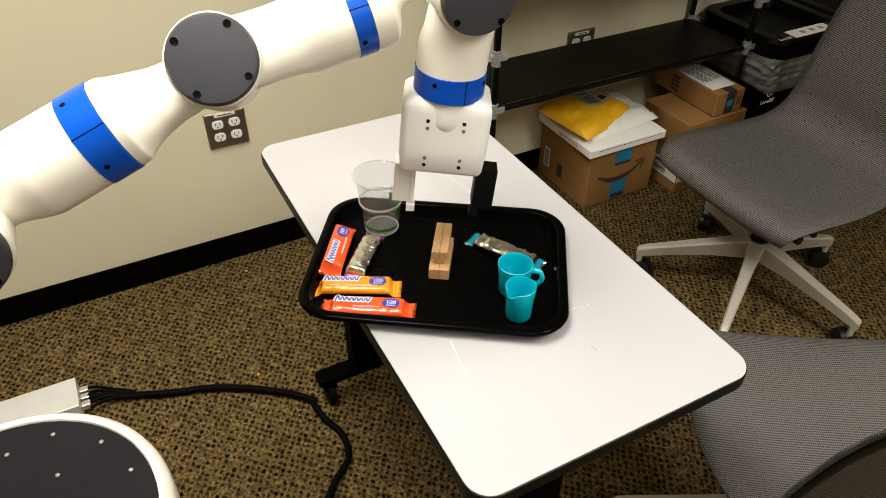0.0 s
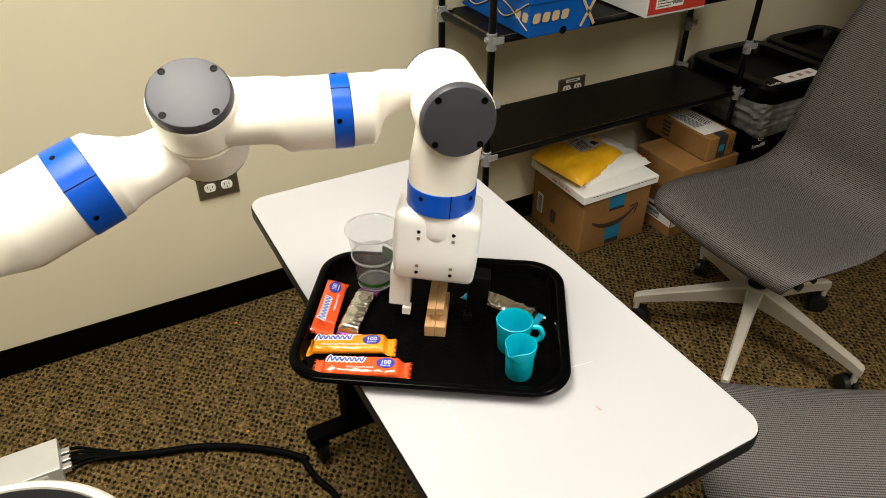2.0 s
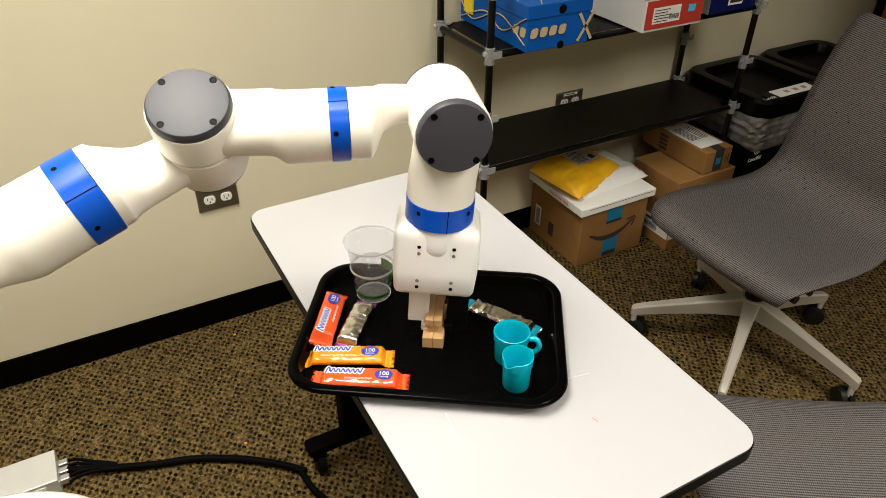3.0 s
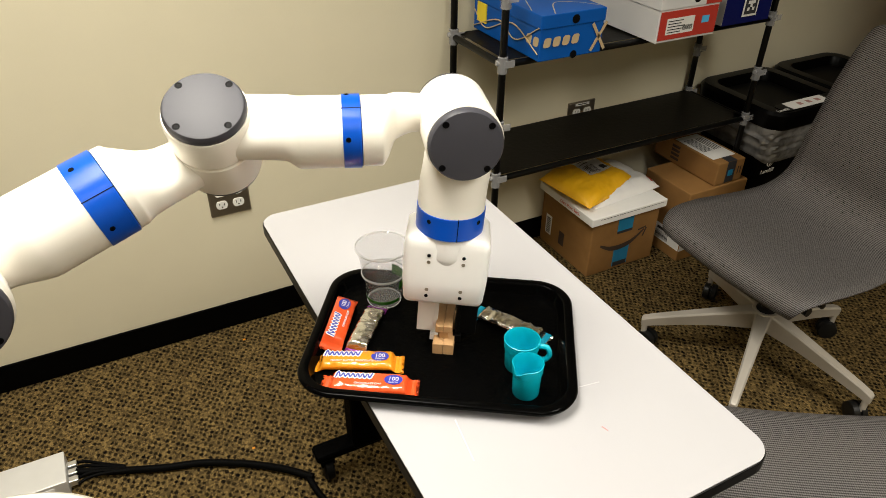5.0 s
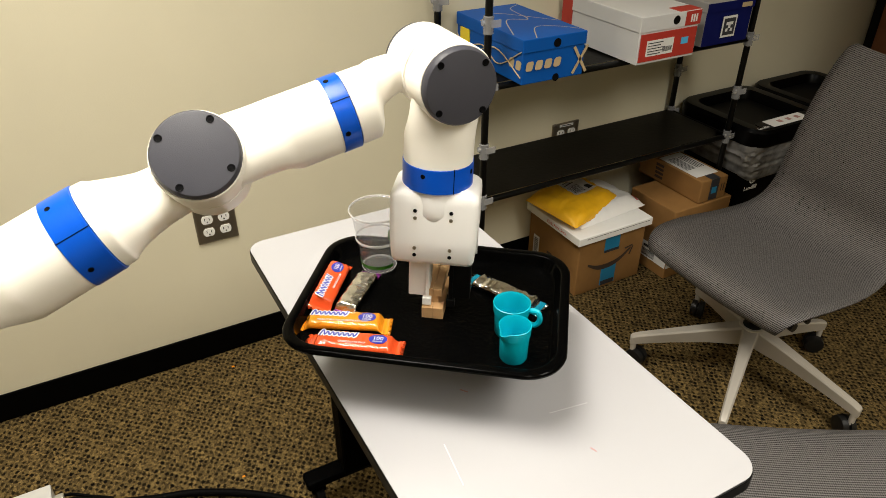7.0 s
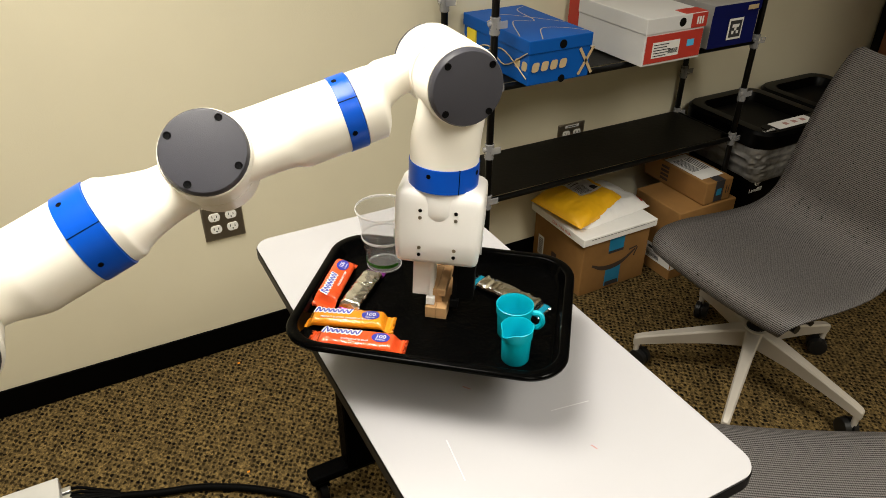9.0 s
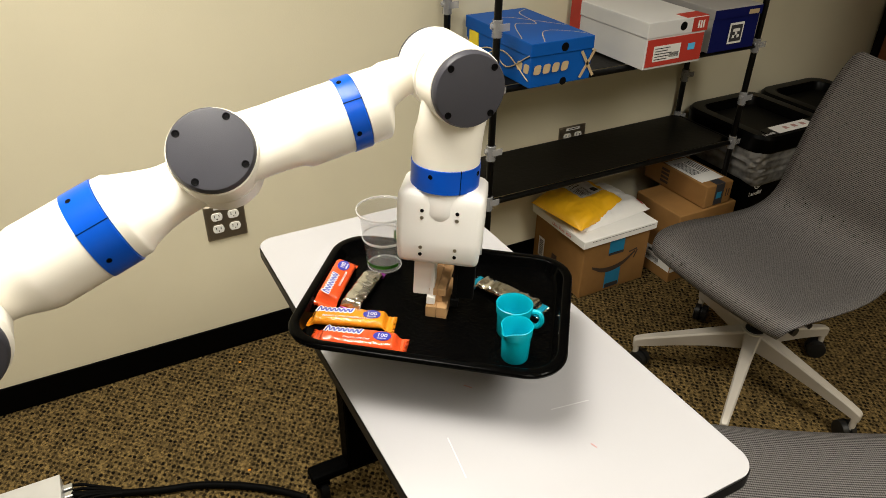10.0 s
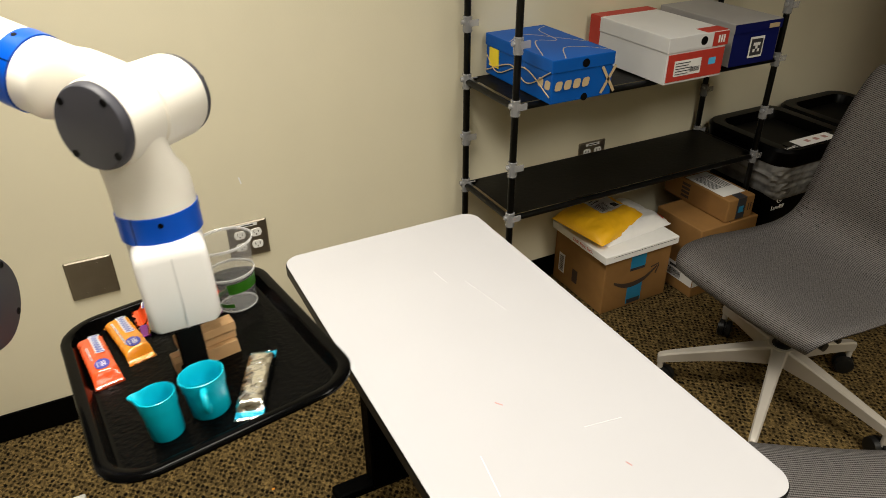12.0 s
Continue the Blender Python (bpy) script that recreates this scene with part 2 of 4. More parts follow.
def box(bm, x0, x1, y0, y1, z0, z1, bevel=0.0, seg=2):
    r = bmesh.ops.create_cube(bm, size=1.0)
    vs = r["verts"]
    for v in vs:
        v.co = Vector(((x0 + x1) / 2 + v.co.x * (x1 - x0), (y0 + y1) / 2 + v.co.y * (y1 - y0), (z0 + z1) / 2 + v.co.z * (z1 - z0)))
    if bevel:
        es = list({e for v in vs for e in v.link_edges})
        bmesh.ops.bevel(bm, geom=es, offset=bevel, segments=seg, affect="EDGES", profile=0.5)
    return bm


def bx(*a, **k):
    return box(bmesh.new(), *a, **k)


def basis(d):
    d = Vector(d).normalized()
    a = Vector((0, 0, 1)) if abs(d.z) < 0.9 else Vector((1, 0, 0))
    x = d.cross(a).normalized()
    return x, d.cross(x).normalized(), d


def rings(bm, sections, close=True, seg=None):
    """Skins rings of points, each a list of Vectors of the same count; caps the ends."""
    rows = [[bm.verts.new(p) for p in s] for s in sections]
    n = len(rows[0])
    for a, b in zip(rows, rows[1:]):
        for i in range(n):
            bm.faces.new((a[i], a[(i + 1) % n], b[(i + 1) % n], b[i]))
    if close:
        bm.faces.new(rows[0][::-1])
        bm.faces.new(rows[-1])
    return bm


def turned(profile, axis=(0, 0, 1), origin=(0, 0, 0), seg=32, close=True):
    """A lathe: profile rows of (distance along the axis, radius)."""
    x, y, d = basis(axis)
    o = Vector(origin)
    secs = [[o + d * h + (x * math.cos(2 * math.pi * i / seg) + y * math.sin(2 * math.pi * i / seg)) * max(r, 1e-4) for i in range(seg)] for h, r in profile]
    return rings(bmesh.new(), secs, close)


def tube_along(points, r, seg=10):
    bm = bmesh.new()
    secs = []
    pts = [Vector(p) for p in points]
    for i, p in enumerate(pts):
        d = (pts[min(i + 1, len(pts) - 1)] - pts[max(i - 1, 0)]).normalized()
        x, y, _ = basis(d)
        if secs:
            x = (px - d * px.dot(d)).normalized()
            y = d.cross(x)
        px = x
        secs.append([p + (x * math.cos(2 * math.pi * k / seg) + y * math.sin(2 * math.pi * k / seg)) * r for k in range(seg)])
    return rings(bm, secs)


def spline(points, n=8):
    """Catmull-Rom through the points."""
    p = [Vector(q) for q in points]
    p = [2 * p[0] - p[1]] + p + [2 * p[-1] - p[-2]]
    out = []
    for i in range(1, len(p) - 2):
        for k in range(n):
            t = k / n
            a, b, c, d = p[i - 1:i + 3]
            out.append(0.5 * (2 * b + (c - a) * t + (2 * a - 5 * b + 4 * c - d) * t * t + (3 * b - a - 3 * c + d) * t ** 3))
    out.append(p[-2])
    return out


def rounded(w, h, r, seg=6):
    """A rounded rectangle's outline, w by h about the origin."""
    out = []
    for cx, cy, a0 in ((w / 2 - r, h / 2 - r, 0), (-w / 2 + r, h / 2 - r, 90), (-w / 2 + r, -h / 2 + r, 180), (w / 2 - r, -h / 2 + r, 270)):
        for k in range(seg + 1):
            a = radians(a0 + 90 * k / seg)
            out.append((cx + r * math.cos(a), cy + r * math.sin(a)))
    return out


def slab(outline, z0, z1, soft=0.0):
    bm = bmesh.new()
    if soft:
        n = len(outline)
        c = Vector((sum(p[0] for p in outline) / n, sum(p[1] for p in outline) / n))
        def inset(d):
            return [Vector(p) + (c - Vector(p)).normalized() * d for p in outline]
        secs = [(z0, soft), (z0 + soft, 0), (z1 - soft, 0), (z1 - soft * 0.3, soft * 0.3), (z1, soft)]
        return rings(bm, [[Vector((p.x, p.y, z)) for p in inset(d)] for z, d in secs])
    return rings(bm, [[Vector((x, y, z)) for x, y in outline] for z in (z0, z1)])


def text(string, size, material, parent, m, label="", depth=0.0002, align="CENTER"):
    cu = bpy.data.curves.new("lettering", "FONT")
    cu.body, cu.size, cu.extrude, cu.align_x, cu.align_y = string, size, depth, align, "CENTER"
    tmp = new("lettering_source", cu)
    bpy.context.view_layer.update()
    me = bpy.data.meshes.new_from_object(tmp.evaluated_get(bpy.context.evaluated_depsgraph_get()))
    bpy.data.objects.remove(tmp)
    me.materials.clear()
    me.materials.append(M[material])
    ob = new("lettering", me)
    ob.parent = parent
    ob.matrix_basis = m
    if label:
        ob["label"] = label
    return ob


def flat(name, x0, x1, y0, y1, z, material, parent, label="", t=0.0006, m=None):
    """A thin sticker lying on a face (in the x-y plane of m)."""
    ob = part(name, bx(x0, x1, y0, y1, z, z + t), material, parent, label)
    if m is not None:
        ob.matrix_basis = m
    return ob


# ---- the room ----
def setting(name, bm, material, label):
    return tagged(part(name, bm, material), label, "", "", "structure")


setting("floor", bx(-2.6, 3.0, -4.2, 0.1, -0.1, 0.0), "carpet", "brown and black flecked loop-pile office carpet")
setting("wall_north", bx(-2.6, 3.0, 0.0, 0.12, 0.0, 2.6), "wall", "beige painted office wall")
setting("wall_east", bx(2.9, 3.02, -4.2, 0.0, 0.0, 2.6), "wall", "beige painted office wall with a brown door")
setting("wall_west", bx(-2.7, -2.58, -4.2, 0.0, 0.0, 2.6), "wall", "beige painted office wall")
setting("wall_south", bx(-2.6, 3.0, -4.3, -4.18, 0.0, 2.6), "wall", "beige painted office wall")
# added out of view: keeps the right lamp off the far corner
setting("shade_wall", bx(1.97, 2.9, -1.12, -1.0, 0.0, 2.6), "wall", "added unseen beige wall that shades the right-hand corner")
setting("ceiling", bx(-2.7, 3.02, -4.3, 0.12, 2.6, 2.7), "ceiling", "white office ceiling")
base = bx(-2.58, 2.9, -0.008, -0.0005, 0.002, 0.093, bevel=0.0025)
setting("baseboard", base, "baseboard", "black vinyl cove base along the wall")
door = thing("door_1", pose(2.895, -0.50, 0), "closed brown wooden door in the side wall", "door", kind="structure")
part("door_leaf", bx(-0.03, 0, -0.45, 0.45, 0.005, 2.05, bevel=0.003), "door", door)
part("door_frame", bx(-0.035, 0, 0.452, 0.488, 0, 2.1, bevel=0.003), "black_edge", door)
part("door_frame", bx(-0.035, 0, -0.488, -0.452, 0, 2.1, bevel=0.003), "black_edge", door)


def wall_plate(x, z, w, h, kind):
    if kind == "blank":
        t = thing("blank_wall_plate", pose(x, -0.001, z), "square brushed steel blank cover plate on the wall", "wall plate")
    else:
        t = thing("wall_outlet", pose(x, -0.001, z), "brushed steel wall plate with four white sockets", "outlet")
    bm = bmesh.new()
    sec = []
    for d, y in ((0, 0), (0, -0.003), (0.004, -0.006)):
        sec.append([Vector((px, y, pz)) for px, pz in rounded(w - 2 * d, h - 2 * d, 0.003, 3)])
    part("plate", rings(bm, sec), "steel", t)
    if kind == "blank":
        for sx in (-1, 1):
            for sz in (-1, 1):
                part("screw", turned([(0, 0.0028), (0.0012, 0.0026), (0.0016, 0.001)], (0, -1, 0), (sx * 0.022, -0.006, sz * 0.042), 12), "steel", t)
        return t
    for sx in (-1, 1):
        for sz in (-1, 1):
            cx, cz = sx * 0.024, sz * 0.02
            secs = [[Vector((cx + a, y, cz + max(-0.0125, min(0.0125, b)))) for a, b in [(0.0165 * s * math.cos(2 * math.pi * i / 24), 0.0165 * s * math.sin(2 * math.pi * i / 24)) for i in range(24)]] for y, s in ((-0.005, 1), (-0.008, 1), (-0.0085, 0.94))]
            so = part("socket", rings(bmesh.new(), secs), "socket", t)
            part("slot", bx(cx - 0.0075, cx - 0.0055, -0.0091, -0.0083, cz - 0.001, cz + 0.007), "dark", so)
            part("slot", bx(cx + 0.0055, cx + 0.0075, -0.0091, -0.0083, cz - 0.001, cz + 0.006), "dark", so)
            part("slot", turned([(0, 0.0022), (0.0008, 0.0022)], (0, -1, 0), (cx, -0.0083, cz - 0.006), 10), "dark", so)
    for sx in (-1, 1):
        part("screw", turned([(0, 0.003), (0.0016, 0.0024)], (0, -1, 0), (sx * 0.024, -0.006, 0), 12), "steel", t)
    part("label_strip", bx(-0.03, 0.03, -0.0066, -0.0058, 0.043, 0.053), "paper", t, "white printed label strip")
    part("print_bar", bx(-0.02, 0.02, -0.0069, -0.0066, 0.0465, 0.0495), "ink", t)
    return t


north = bpy.data.objects["wall_north"]
for x, z, w, h, a in ((-0.055, 0.655, 0.004, 0.022, -12), (-0.36, 0.63, 0.006, 0.006, 0), (-0.545, 1.03, 0.0015, 0.075, 14)):
    o = part("paint_chip" if h < 0.05 else "pencil_mark", bx(-w / 2, w / 2, -0.0006, 0.0, -h / 2, h / 2), "paper" if h < 0.05 else "card", north)
    o.matrix_basis = pose(x, -0.0002, z, 0, a, 0)
wall_plate(-0.058, 0.466, 0.117, 0.115, "outlet")
wall_plate(-0.489, 0.460, 0.120, 0.118, "blank")
wall_plate(1.205, 0.478, 0.117, 0.115, "outlet")


# ---- the table ----
def build_table():
    t = thing("table", pose(0.130, -1.063, 0), "white laminate table with a black edge and black wheeled legs", "table")
    out = rounded(0.457, 0.914, 0.035, 8)
    part("tabletop", slab(out, 0.712, 0.735), "laminate", t)
    big = rounded(0.461, 0.918, 0.037, 8)
    part("edge_band", slab(big, 0.7105, 0.7335, 0.002), "black_edge", t, "black rubber edge band")
    part("beam", bx(-0.150, -0.125, -0.36, 0.33, 0.56, 0.708, bevel=0.004), "black_steel", t, "black steel apron below the top")
    for sy in (-1, 1):
        y = sy * 0.36
        leg = part("leg", bx(-0.110, -0.030, y - 0.03, y + 0.03, 0.09, 0.708, bevel=0.008), "black_steel", t)
        part("foot", bx(-0.205, 0.205, y - 0.024, y + 0.024, 0.078, 0.104, bevel=0.008), "black_steel", leg)
        part("bracket", bx(-0.19, 0.19, y - 0.025, y + 0.025, 0.69, 0.7085, bevel=0.003), "black_steel", leg)
        for sx in (-1, 1):
            c = part("caster", turned([(-0.012, 0.026), (-0.009, 0.032), (0.009, 0.032), (0.012, 0.026)], (1, 0, 0.0), (sx * 0.175, y, 0.0325), 20), "dark", leg, smooth=True)
            part("fork", bx(sx * 0.175 - 0.018, sx * 0.175 + 0.018, y - 0.014, y + 0.014, 0.05, 0.078, bevel=0.004), "black_steel", c)
    for x0, y0, x1, y1, w, mt in ((0.073, -1.185, 0.081, -1.196, 0.0024, "scuff"), (0.176, -1.375, 0.179, -1.385, 0.002, "scuff"), (0.165, -1.293, 0.228, -1.303, 0.0016, "scratch"), (-0.002, -1.27, -0.014, -1.345, 0.002, "scratch"), (0.16, -0.80, 0.165, -0.85, 0.0012, "scratch"), (0.20, -0.86, 0.22, -0.98, 0.001, "scratch")):
        a, b = Vector((x0 - 0.130, y0 + 1.063, 0.7351)), Vector((x1 - 0.130, y1 + 1.063, 0.7351))
        mid, ln = (a + b) / 2, (b - a).length
        s = part("scuff" if mt == "scuff" else "scratch", bx(-ln / 2, ln / 2, -w / 2, w / 2, 0, 0.0002), mt, t, "small red pencil scuff" if mt == "scuff" else "pale scratch")
        s.matrix_basis = pose(*mid, 0, 0, math.degrees(math.atan2((b - a).y, (b - a).x)))
    return t


build_table()


# ---- tubular shelf ----
def build_shelf():
    t = thing("shelf_rack", pose(0, 0, 0), "black tube shelving with two black boards and clear clips", "shelf")
    x0, x1, yb, yf = 0.664, 1.695, -0.03, -0.307
    for x in (x0, x1):
        for y in (yb, yf):
            p = part("post", turned([(0, 0.0105), (1.62, 0.0105)], (0, 0, 1), (x, y, 0), 14), "tube", t, smooth=True)
            for z in (0.495, 0.66, 0.845, 1.017, 1.2):
                c = part("clip", turned([(-0.024, 0.0125), (-0.022, 0.0145), (0.022, 0.0145), (0.024, 0.0125)], (0, 0, 1), (x, y, z), 14), "clip", p, "translucent plastic clip", smooth=True)
                part("tab", bx(x - 0.004, x + 0.030, y - 0.0155, y - 0.0120, z - 0.006, z + 0.014, bevel=0.001), "clip", c)
                part("knob", turned([(0, 0.009), (0.018, 0.008), (0.020, 0.006)], (-1, 0.2, 0) if x == x0 else (-1, -0.3, 0), (x, y, z + 0.006), 12), "clip", c, smooth=True)
    for z in (0.495, 0.845):
        for y in (yb, yf):
            part("rail", turned([(0.01, 0.0095), (x1 - x0 - 0.01, 0.0095)], (1, 0, 0), (x0, y, z), 12), "tube", t, smooth=True)
        for x in (x0, x1):
            part("rail", turned([(0.01, 0.0095), (yb - yf - 0.01, 0.0095)], (0, 1, 0), (x, yf, z), 12), "tube", t, smooth=True)
        bm = bmesh.new()
        nx, ny = 24, 8
        g = [[bm.verts.new((x0 + 0.012 + (x1 - x0 - 0.024) * i / nx, yf + 0.004 + (yb - yf - 0.008) * j / ny, z + 0.0105 - 0.004 * math.sin(math.pi * i / nx) * math.sin(math.pi * j / ny))) for j in range(ny + 1)] for i in range(nx + 1)]
        for i in range(nx):
            for j in range(ny):
                bm.faces.new((g[i][j], g[i + 1][j], g[i + 1][j + 1], g[i][j + 1]))
        r = bmesh.ops.solidify(bm, geom=bm.faces[:], thickness=0.005)
        part("shelf_board", bm, "shelf", t, smooth=True)
    return t


build_shelf()


# ---- shoe boxes ----
def shoe_box(label, x0, x1, y0, y1, z0, z1, body, lid, lid_h):
    cx, cy = (x0 + x1) / 2, (y0 + y1) / 2
    w, d, h = x1 - x0, y1 - y0, z1 - z0
    t = thing("shoe_box", pose(cx, cy, z0), label, "shoe box", "shoe boxes on the shelf")
    part("body", bx(-w / 2 + 0.003, w / 2 - 0.003, -d / 2 + 0.003, d / 2 - 0.003, 0, h - 0.004, bevel=0.0015), body, t)
    l = part("lid", bx(-w / 2, w / 2, -d / 2, d / 2, h - lid_h, h, bevel=0.002), lid, t)
    return t, l, w, d, h


ZS = 0.858
t, l, w, d, h = shoe_box("blue cardboard shoe box with tan line print", 0.738, 0.95, -0.365, -0.012, ZS, ZS + 0.122, "shoe_blue", "shoe_blue", 0.036)
FRONT = pose(0, -d / 2 - 0.0005, 0, 90, 0, 0)
for k in range(4):
    x0 = -0.094 + 0.0305 * k
    o = part("logo_bar", rings(bmesh.new(), [[Vector((px + 0.18 * py, py, z)) for px, py in rounded(0.023, 0.026, 0.007, 3)] for z in (0, 0.0006)]), "tan", t, "tan printed shape")
    o.matrix_basis = FRONT @ pose(x0 + 0.012, 0.050, 0)
for y in (-0.155, -0.122):
    o = part("logo_bar", rings(bmesh.new(), [[Vector((px + 0.18 * py, py, z)) for px, py in rounded(0.024, 0.026, 0.007, 3)] for z in (0, 0.0006)]), "tan", t, "tan printed shape")
    o.matrix_basis = pose(-w / 2 + 0.0026, y, 0.050, 90, 0, -90)
for a in (-58, 58):
    s = flat("stripe", -0.052, 0.052, -0.004, 0.004, 0, "tan", t, "tan printed stripe", m=FRONT @ pose(0.088, 0.046, 0, 0, 0, a) @ Matrix.Diagonal((0.85, 1.1, 1, 1)))
part("finger_hole", turned([(0, 0.011), (0.001, 0.011)], (0, -1, 0), (0.01, -d / 2 + 0.0025, 0.006), 20), "dark", t)
part("finger_hole", turned([(0, 0.012), (0.001, 0.012)], (0, -1, 0), (0.005, -d / 2 - 0.0005, 0.103), 20), "dark", t)
for pts in (((-0.10, -0.12), (-0.03, 0.02), (0.03, 0.0), (0.05, 0.12), (0.10, 0.16)), ((-0.10, 0.05), (-0.02, 0.1), (0.05, 0.02), (0.10, -0.05)), ((-0.06, -0.17), (0.0, -0.08), (0.06, -0.10), (0.10, -0.15))):
    bm = tube_along(spline([(x, y, 0) for x, y in pts], 6), 0.0016, 5)
    for v in bm.verts:
        v.co.z = h + 0.0002 + v.co.z * 0.15
    part("line_print", bm, "tan", l, "tan wavy line print")
for pts in (((-0.17, 0.09), (-0.06, 0.03), (0.03, 0.06), (0.17, 0.01)), ((-0.17, 0.02), (-0.04, 0.07), (0.1, 0.02), (0.17, 0.06))):
    bm = tube_along(spline([(-w / 2 - 0.0002, y, z) for y, z in pts], 6), 0.0018, 5)
    part("line_print", bm, "tan", t, "tan wavy line print")
part("price_sticker", bx(-w / 2 - 0.001, -w / 2 + 0.003, 0.10, 0.15, 0.03, 0.085), "yellow_sticker", t, "yellow price sticker")

t, l, w, d, h = shoe_box("white and red cardboard shoe box with a label", 1.128, 1.362, -0.382, -0.02, ZS, ZS + 0.138, "shoe_white", "shoe_white", 0.045)
FRONT = pose(0, -d / 2 - 0.0004, 0, 90, 0, 0)
flat("red_panel", -w / 2 + 0.008, w / 2 - 0.008, 0.008, h - 0.05, -0.0024, "shoe_red", t, "red end panel", t=0.0024, m=FRONT)
lb = flat("size_label", -0.085, 0.02, 0.022, 0.068, 0.0004, "paper", t, "white size label", m=FRONT)
for i in range(5):
    flat("print_bar", -0.08, -0.03 + 0.008 * (i % 3), 0.027 + i * 0.008, 0.0295 + i * 0.008, 0.0011, "ink", lb, m=None)
for i in range(14):
    flat("barcode_bar", -0.022 + i * 0.0027, -0.0208 + i * 0.0027, 0.03, 0.044, 0.0011, "ink", lb, m=None)
flat("blue_sticker", 0.05, 0.078, 0.042, 0.062, 0.0004, "sky_sticker", t, "sky blue sticker", m=FRONT)
flat("red_corner", 0.055, w / 2 - 0.001, h - 0.043, h - 0.002, 0.0003, "shoe_red", l, "red lid corner", m=FRONT)
for i in range(3):
    flat("logo_bar", 0.075 + i * 0.010, 0.081 + i * 0.010, h - 0.034, h - 0.012, 0.0012, "paper", l, "white logo stroke", m=FRONT)
part("red_corner", bx(0.03, w / 2 - 0.001, -d / 2 + 0.001, -d / 2 + 0.05, h, h + 0.0006), "shoe_red", l, "red lid corner")
part("red_end", bx(-w / 2 - 0.0006, w / 2 + 0.0006, d / 2 - 0.05, d / 2 - 0.001, 0.02, h + 0.0008), "shoe_red", l, "red far end of the lid")
part("finger_hole", turned([(0, 0.013), (0.0012, 0.013)], (0, -1, 0), (0.02, -d / 2 + 0.0006, h - 0.022), 20), "dark", l)

t, l, w, d, h = shoe_box("navy shoe box with a grey lid and a square code tag", 1.432, 1.64, -0.342, -0.01, ZS, ZS + 0.135, "shoe_navy", "shoe_grey", 0.03)
FRONT = pose(0, -d / 2 - 0.0004, 0, 90, 0, 0)
flat("navy_lid_end", -w / 2, w / 2, h - 0.03, h - 0.002, 0, "shoe_navy", l, "navy lid end", m=FRONT)
flat("logo_bar", 0.045, 0.09, h - 0.026, h - 0.012, 0.0008, "tan", l, "tan logo shape", m=FRONT)
tag = flat("code_tag", -0.028, 0.034, 0.022, 0.088, 0.0006, "paper", t, "white square tag with black squares", m=FRONT)
flat("tag_square", -0.022, 0.028, 0.029, 0.081, 0.0016, "ink", tag)
for i, (a, b) in enumerate(((0, 0), (1, 1), (2, 0), (0, 2), (2, 2), (1, 2))):
    flat("tag_cell", -0.012 + a * 0.010, -0.0025 + a * 0.010, 0.040 + b * 0.010, 0.0495 + b * 0.010, 0.0024, "paper", tag)
for k in ("grey_side",):
    part(k, bx(-w / 2 + 0.0015, -w / 2 + 0.0028, -d / 2 + 0.004, d / 2 - 0.004, 0.002, h - 0.03), "shoe_grey", t, "grey box side")


# ---- parcels under the shelf ----
def carton(label, x0, x1, y0, y1, z0, z1, rz=0.0):
    w, d, h = x1 - x0, y1 - y0, z1 - z0
    t = thing("cardboard_box", pose((x0 + x1) / 2, (y0 + y1) / 2, z0, 0, 0, rz), label, "box", "parcels under the shelf")
    part("carton", bx(-w / 2, w / 2, -d / 2, d / 2, 0.0005, h, bevel=0.004), "card", t)
    part("flap_seam", bx(-0.001, 0.001, -d / 2 + 0.002, d / 2 - 0.002, h, h + 0.0006), "card_dark", t)
    return t, w, d, h


t, w, d, h = carton("large brown cardboard box with blue tape on the floor", 1.072, 1.372, -0.307, -0.012, 0.0, 0.226)
FRONT = pose(0, -d / 2 - 0.0004, 0, 90, 0, 0)
SIDE = pose(-w / 2 - 0.0004, 0, 0, 90, 0, -90)
flat("tape", -0.036, 0.032, 0.155, 0.225, 0, "tape_blue", t, "blue printed tape", m=FRONT)
flat("tape", -0.038, 0.030, 0.012, 0.100, 0, "tape_blue", t, "blue printed tape", m=FRONT)
flat("tape_mark", -0.034, 0.026, 0.012, 0.030, 0.0008, "ink", t, m=FRONT)
flat("tape_mark", -0.036, 0.032, 0.152, 0.162, 0.0008, "ink", t, m=FRONT)
bm = bmesh.new()
crv = [(-0.105, 0.120), (-0.06, 0.098), (-0.01, 0.093), (0.04, 0.105), (0.09, 0.140)]
sp = spline([(x, z, 0) for x, z in crv], 6)
for i, (a, b) in enumerate(zip(sp, sp[1:])):
    th = [0.0045 + 0.006 * math.sin(math.pi * k / (len(sp) - 1)) for k in (i, i + 1)]
    vs = [bm.verts.new(p) for p in ((a.x, a.y - th[0], 0.001), (b.x, b.y - th[1], 0.001), (b.x, b.y + th[1], 0.001), (a.x, a.y + th[0], 0.001))]
    bm.faces.new(vs)
bmesh.ops.remove_doubles(bm, verts=bm.verts[:], dist=0.0004)
bmesh.ops.solidify(bm, geom=bm.faces[:], thickness=0.0004)
o = part("curved_print", bm, "card_dark", t, "dark curved line print")
o.matrix_basis = FRONT
for ang, off in ((70, (0.093, 0.128)), (10, (0.079, 0.147))):
    s = flat("arrow_print", -0.018, 0.018, -0.003, 0.003, 0.0008, "card_dark", t, m=FRONT @ pose(off[0], off[1], 0, 0, 0, ang))
lb = flat("label", -0.085 - 0.03, -0.05 - 0.03, 0.05, 0.13, 0, "paper", t, "white barcode label", m=SIDE)
for i in range(9):
    flat("barcode_bar", -0.109, -0.086, 0.056 + i * 0.0075, 0.060 + i * 0.0075, 0.0008, "ink", lb)
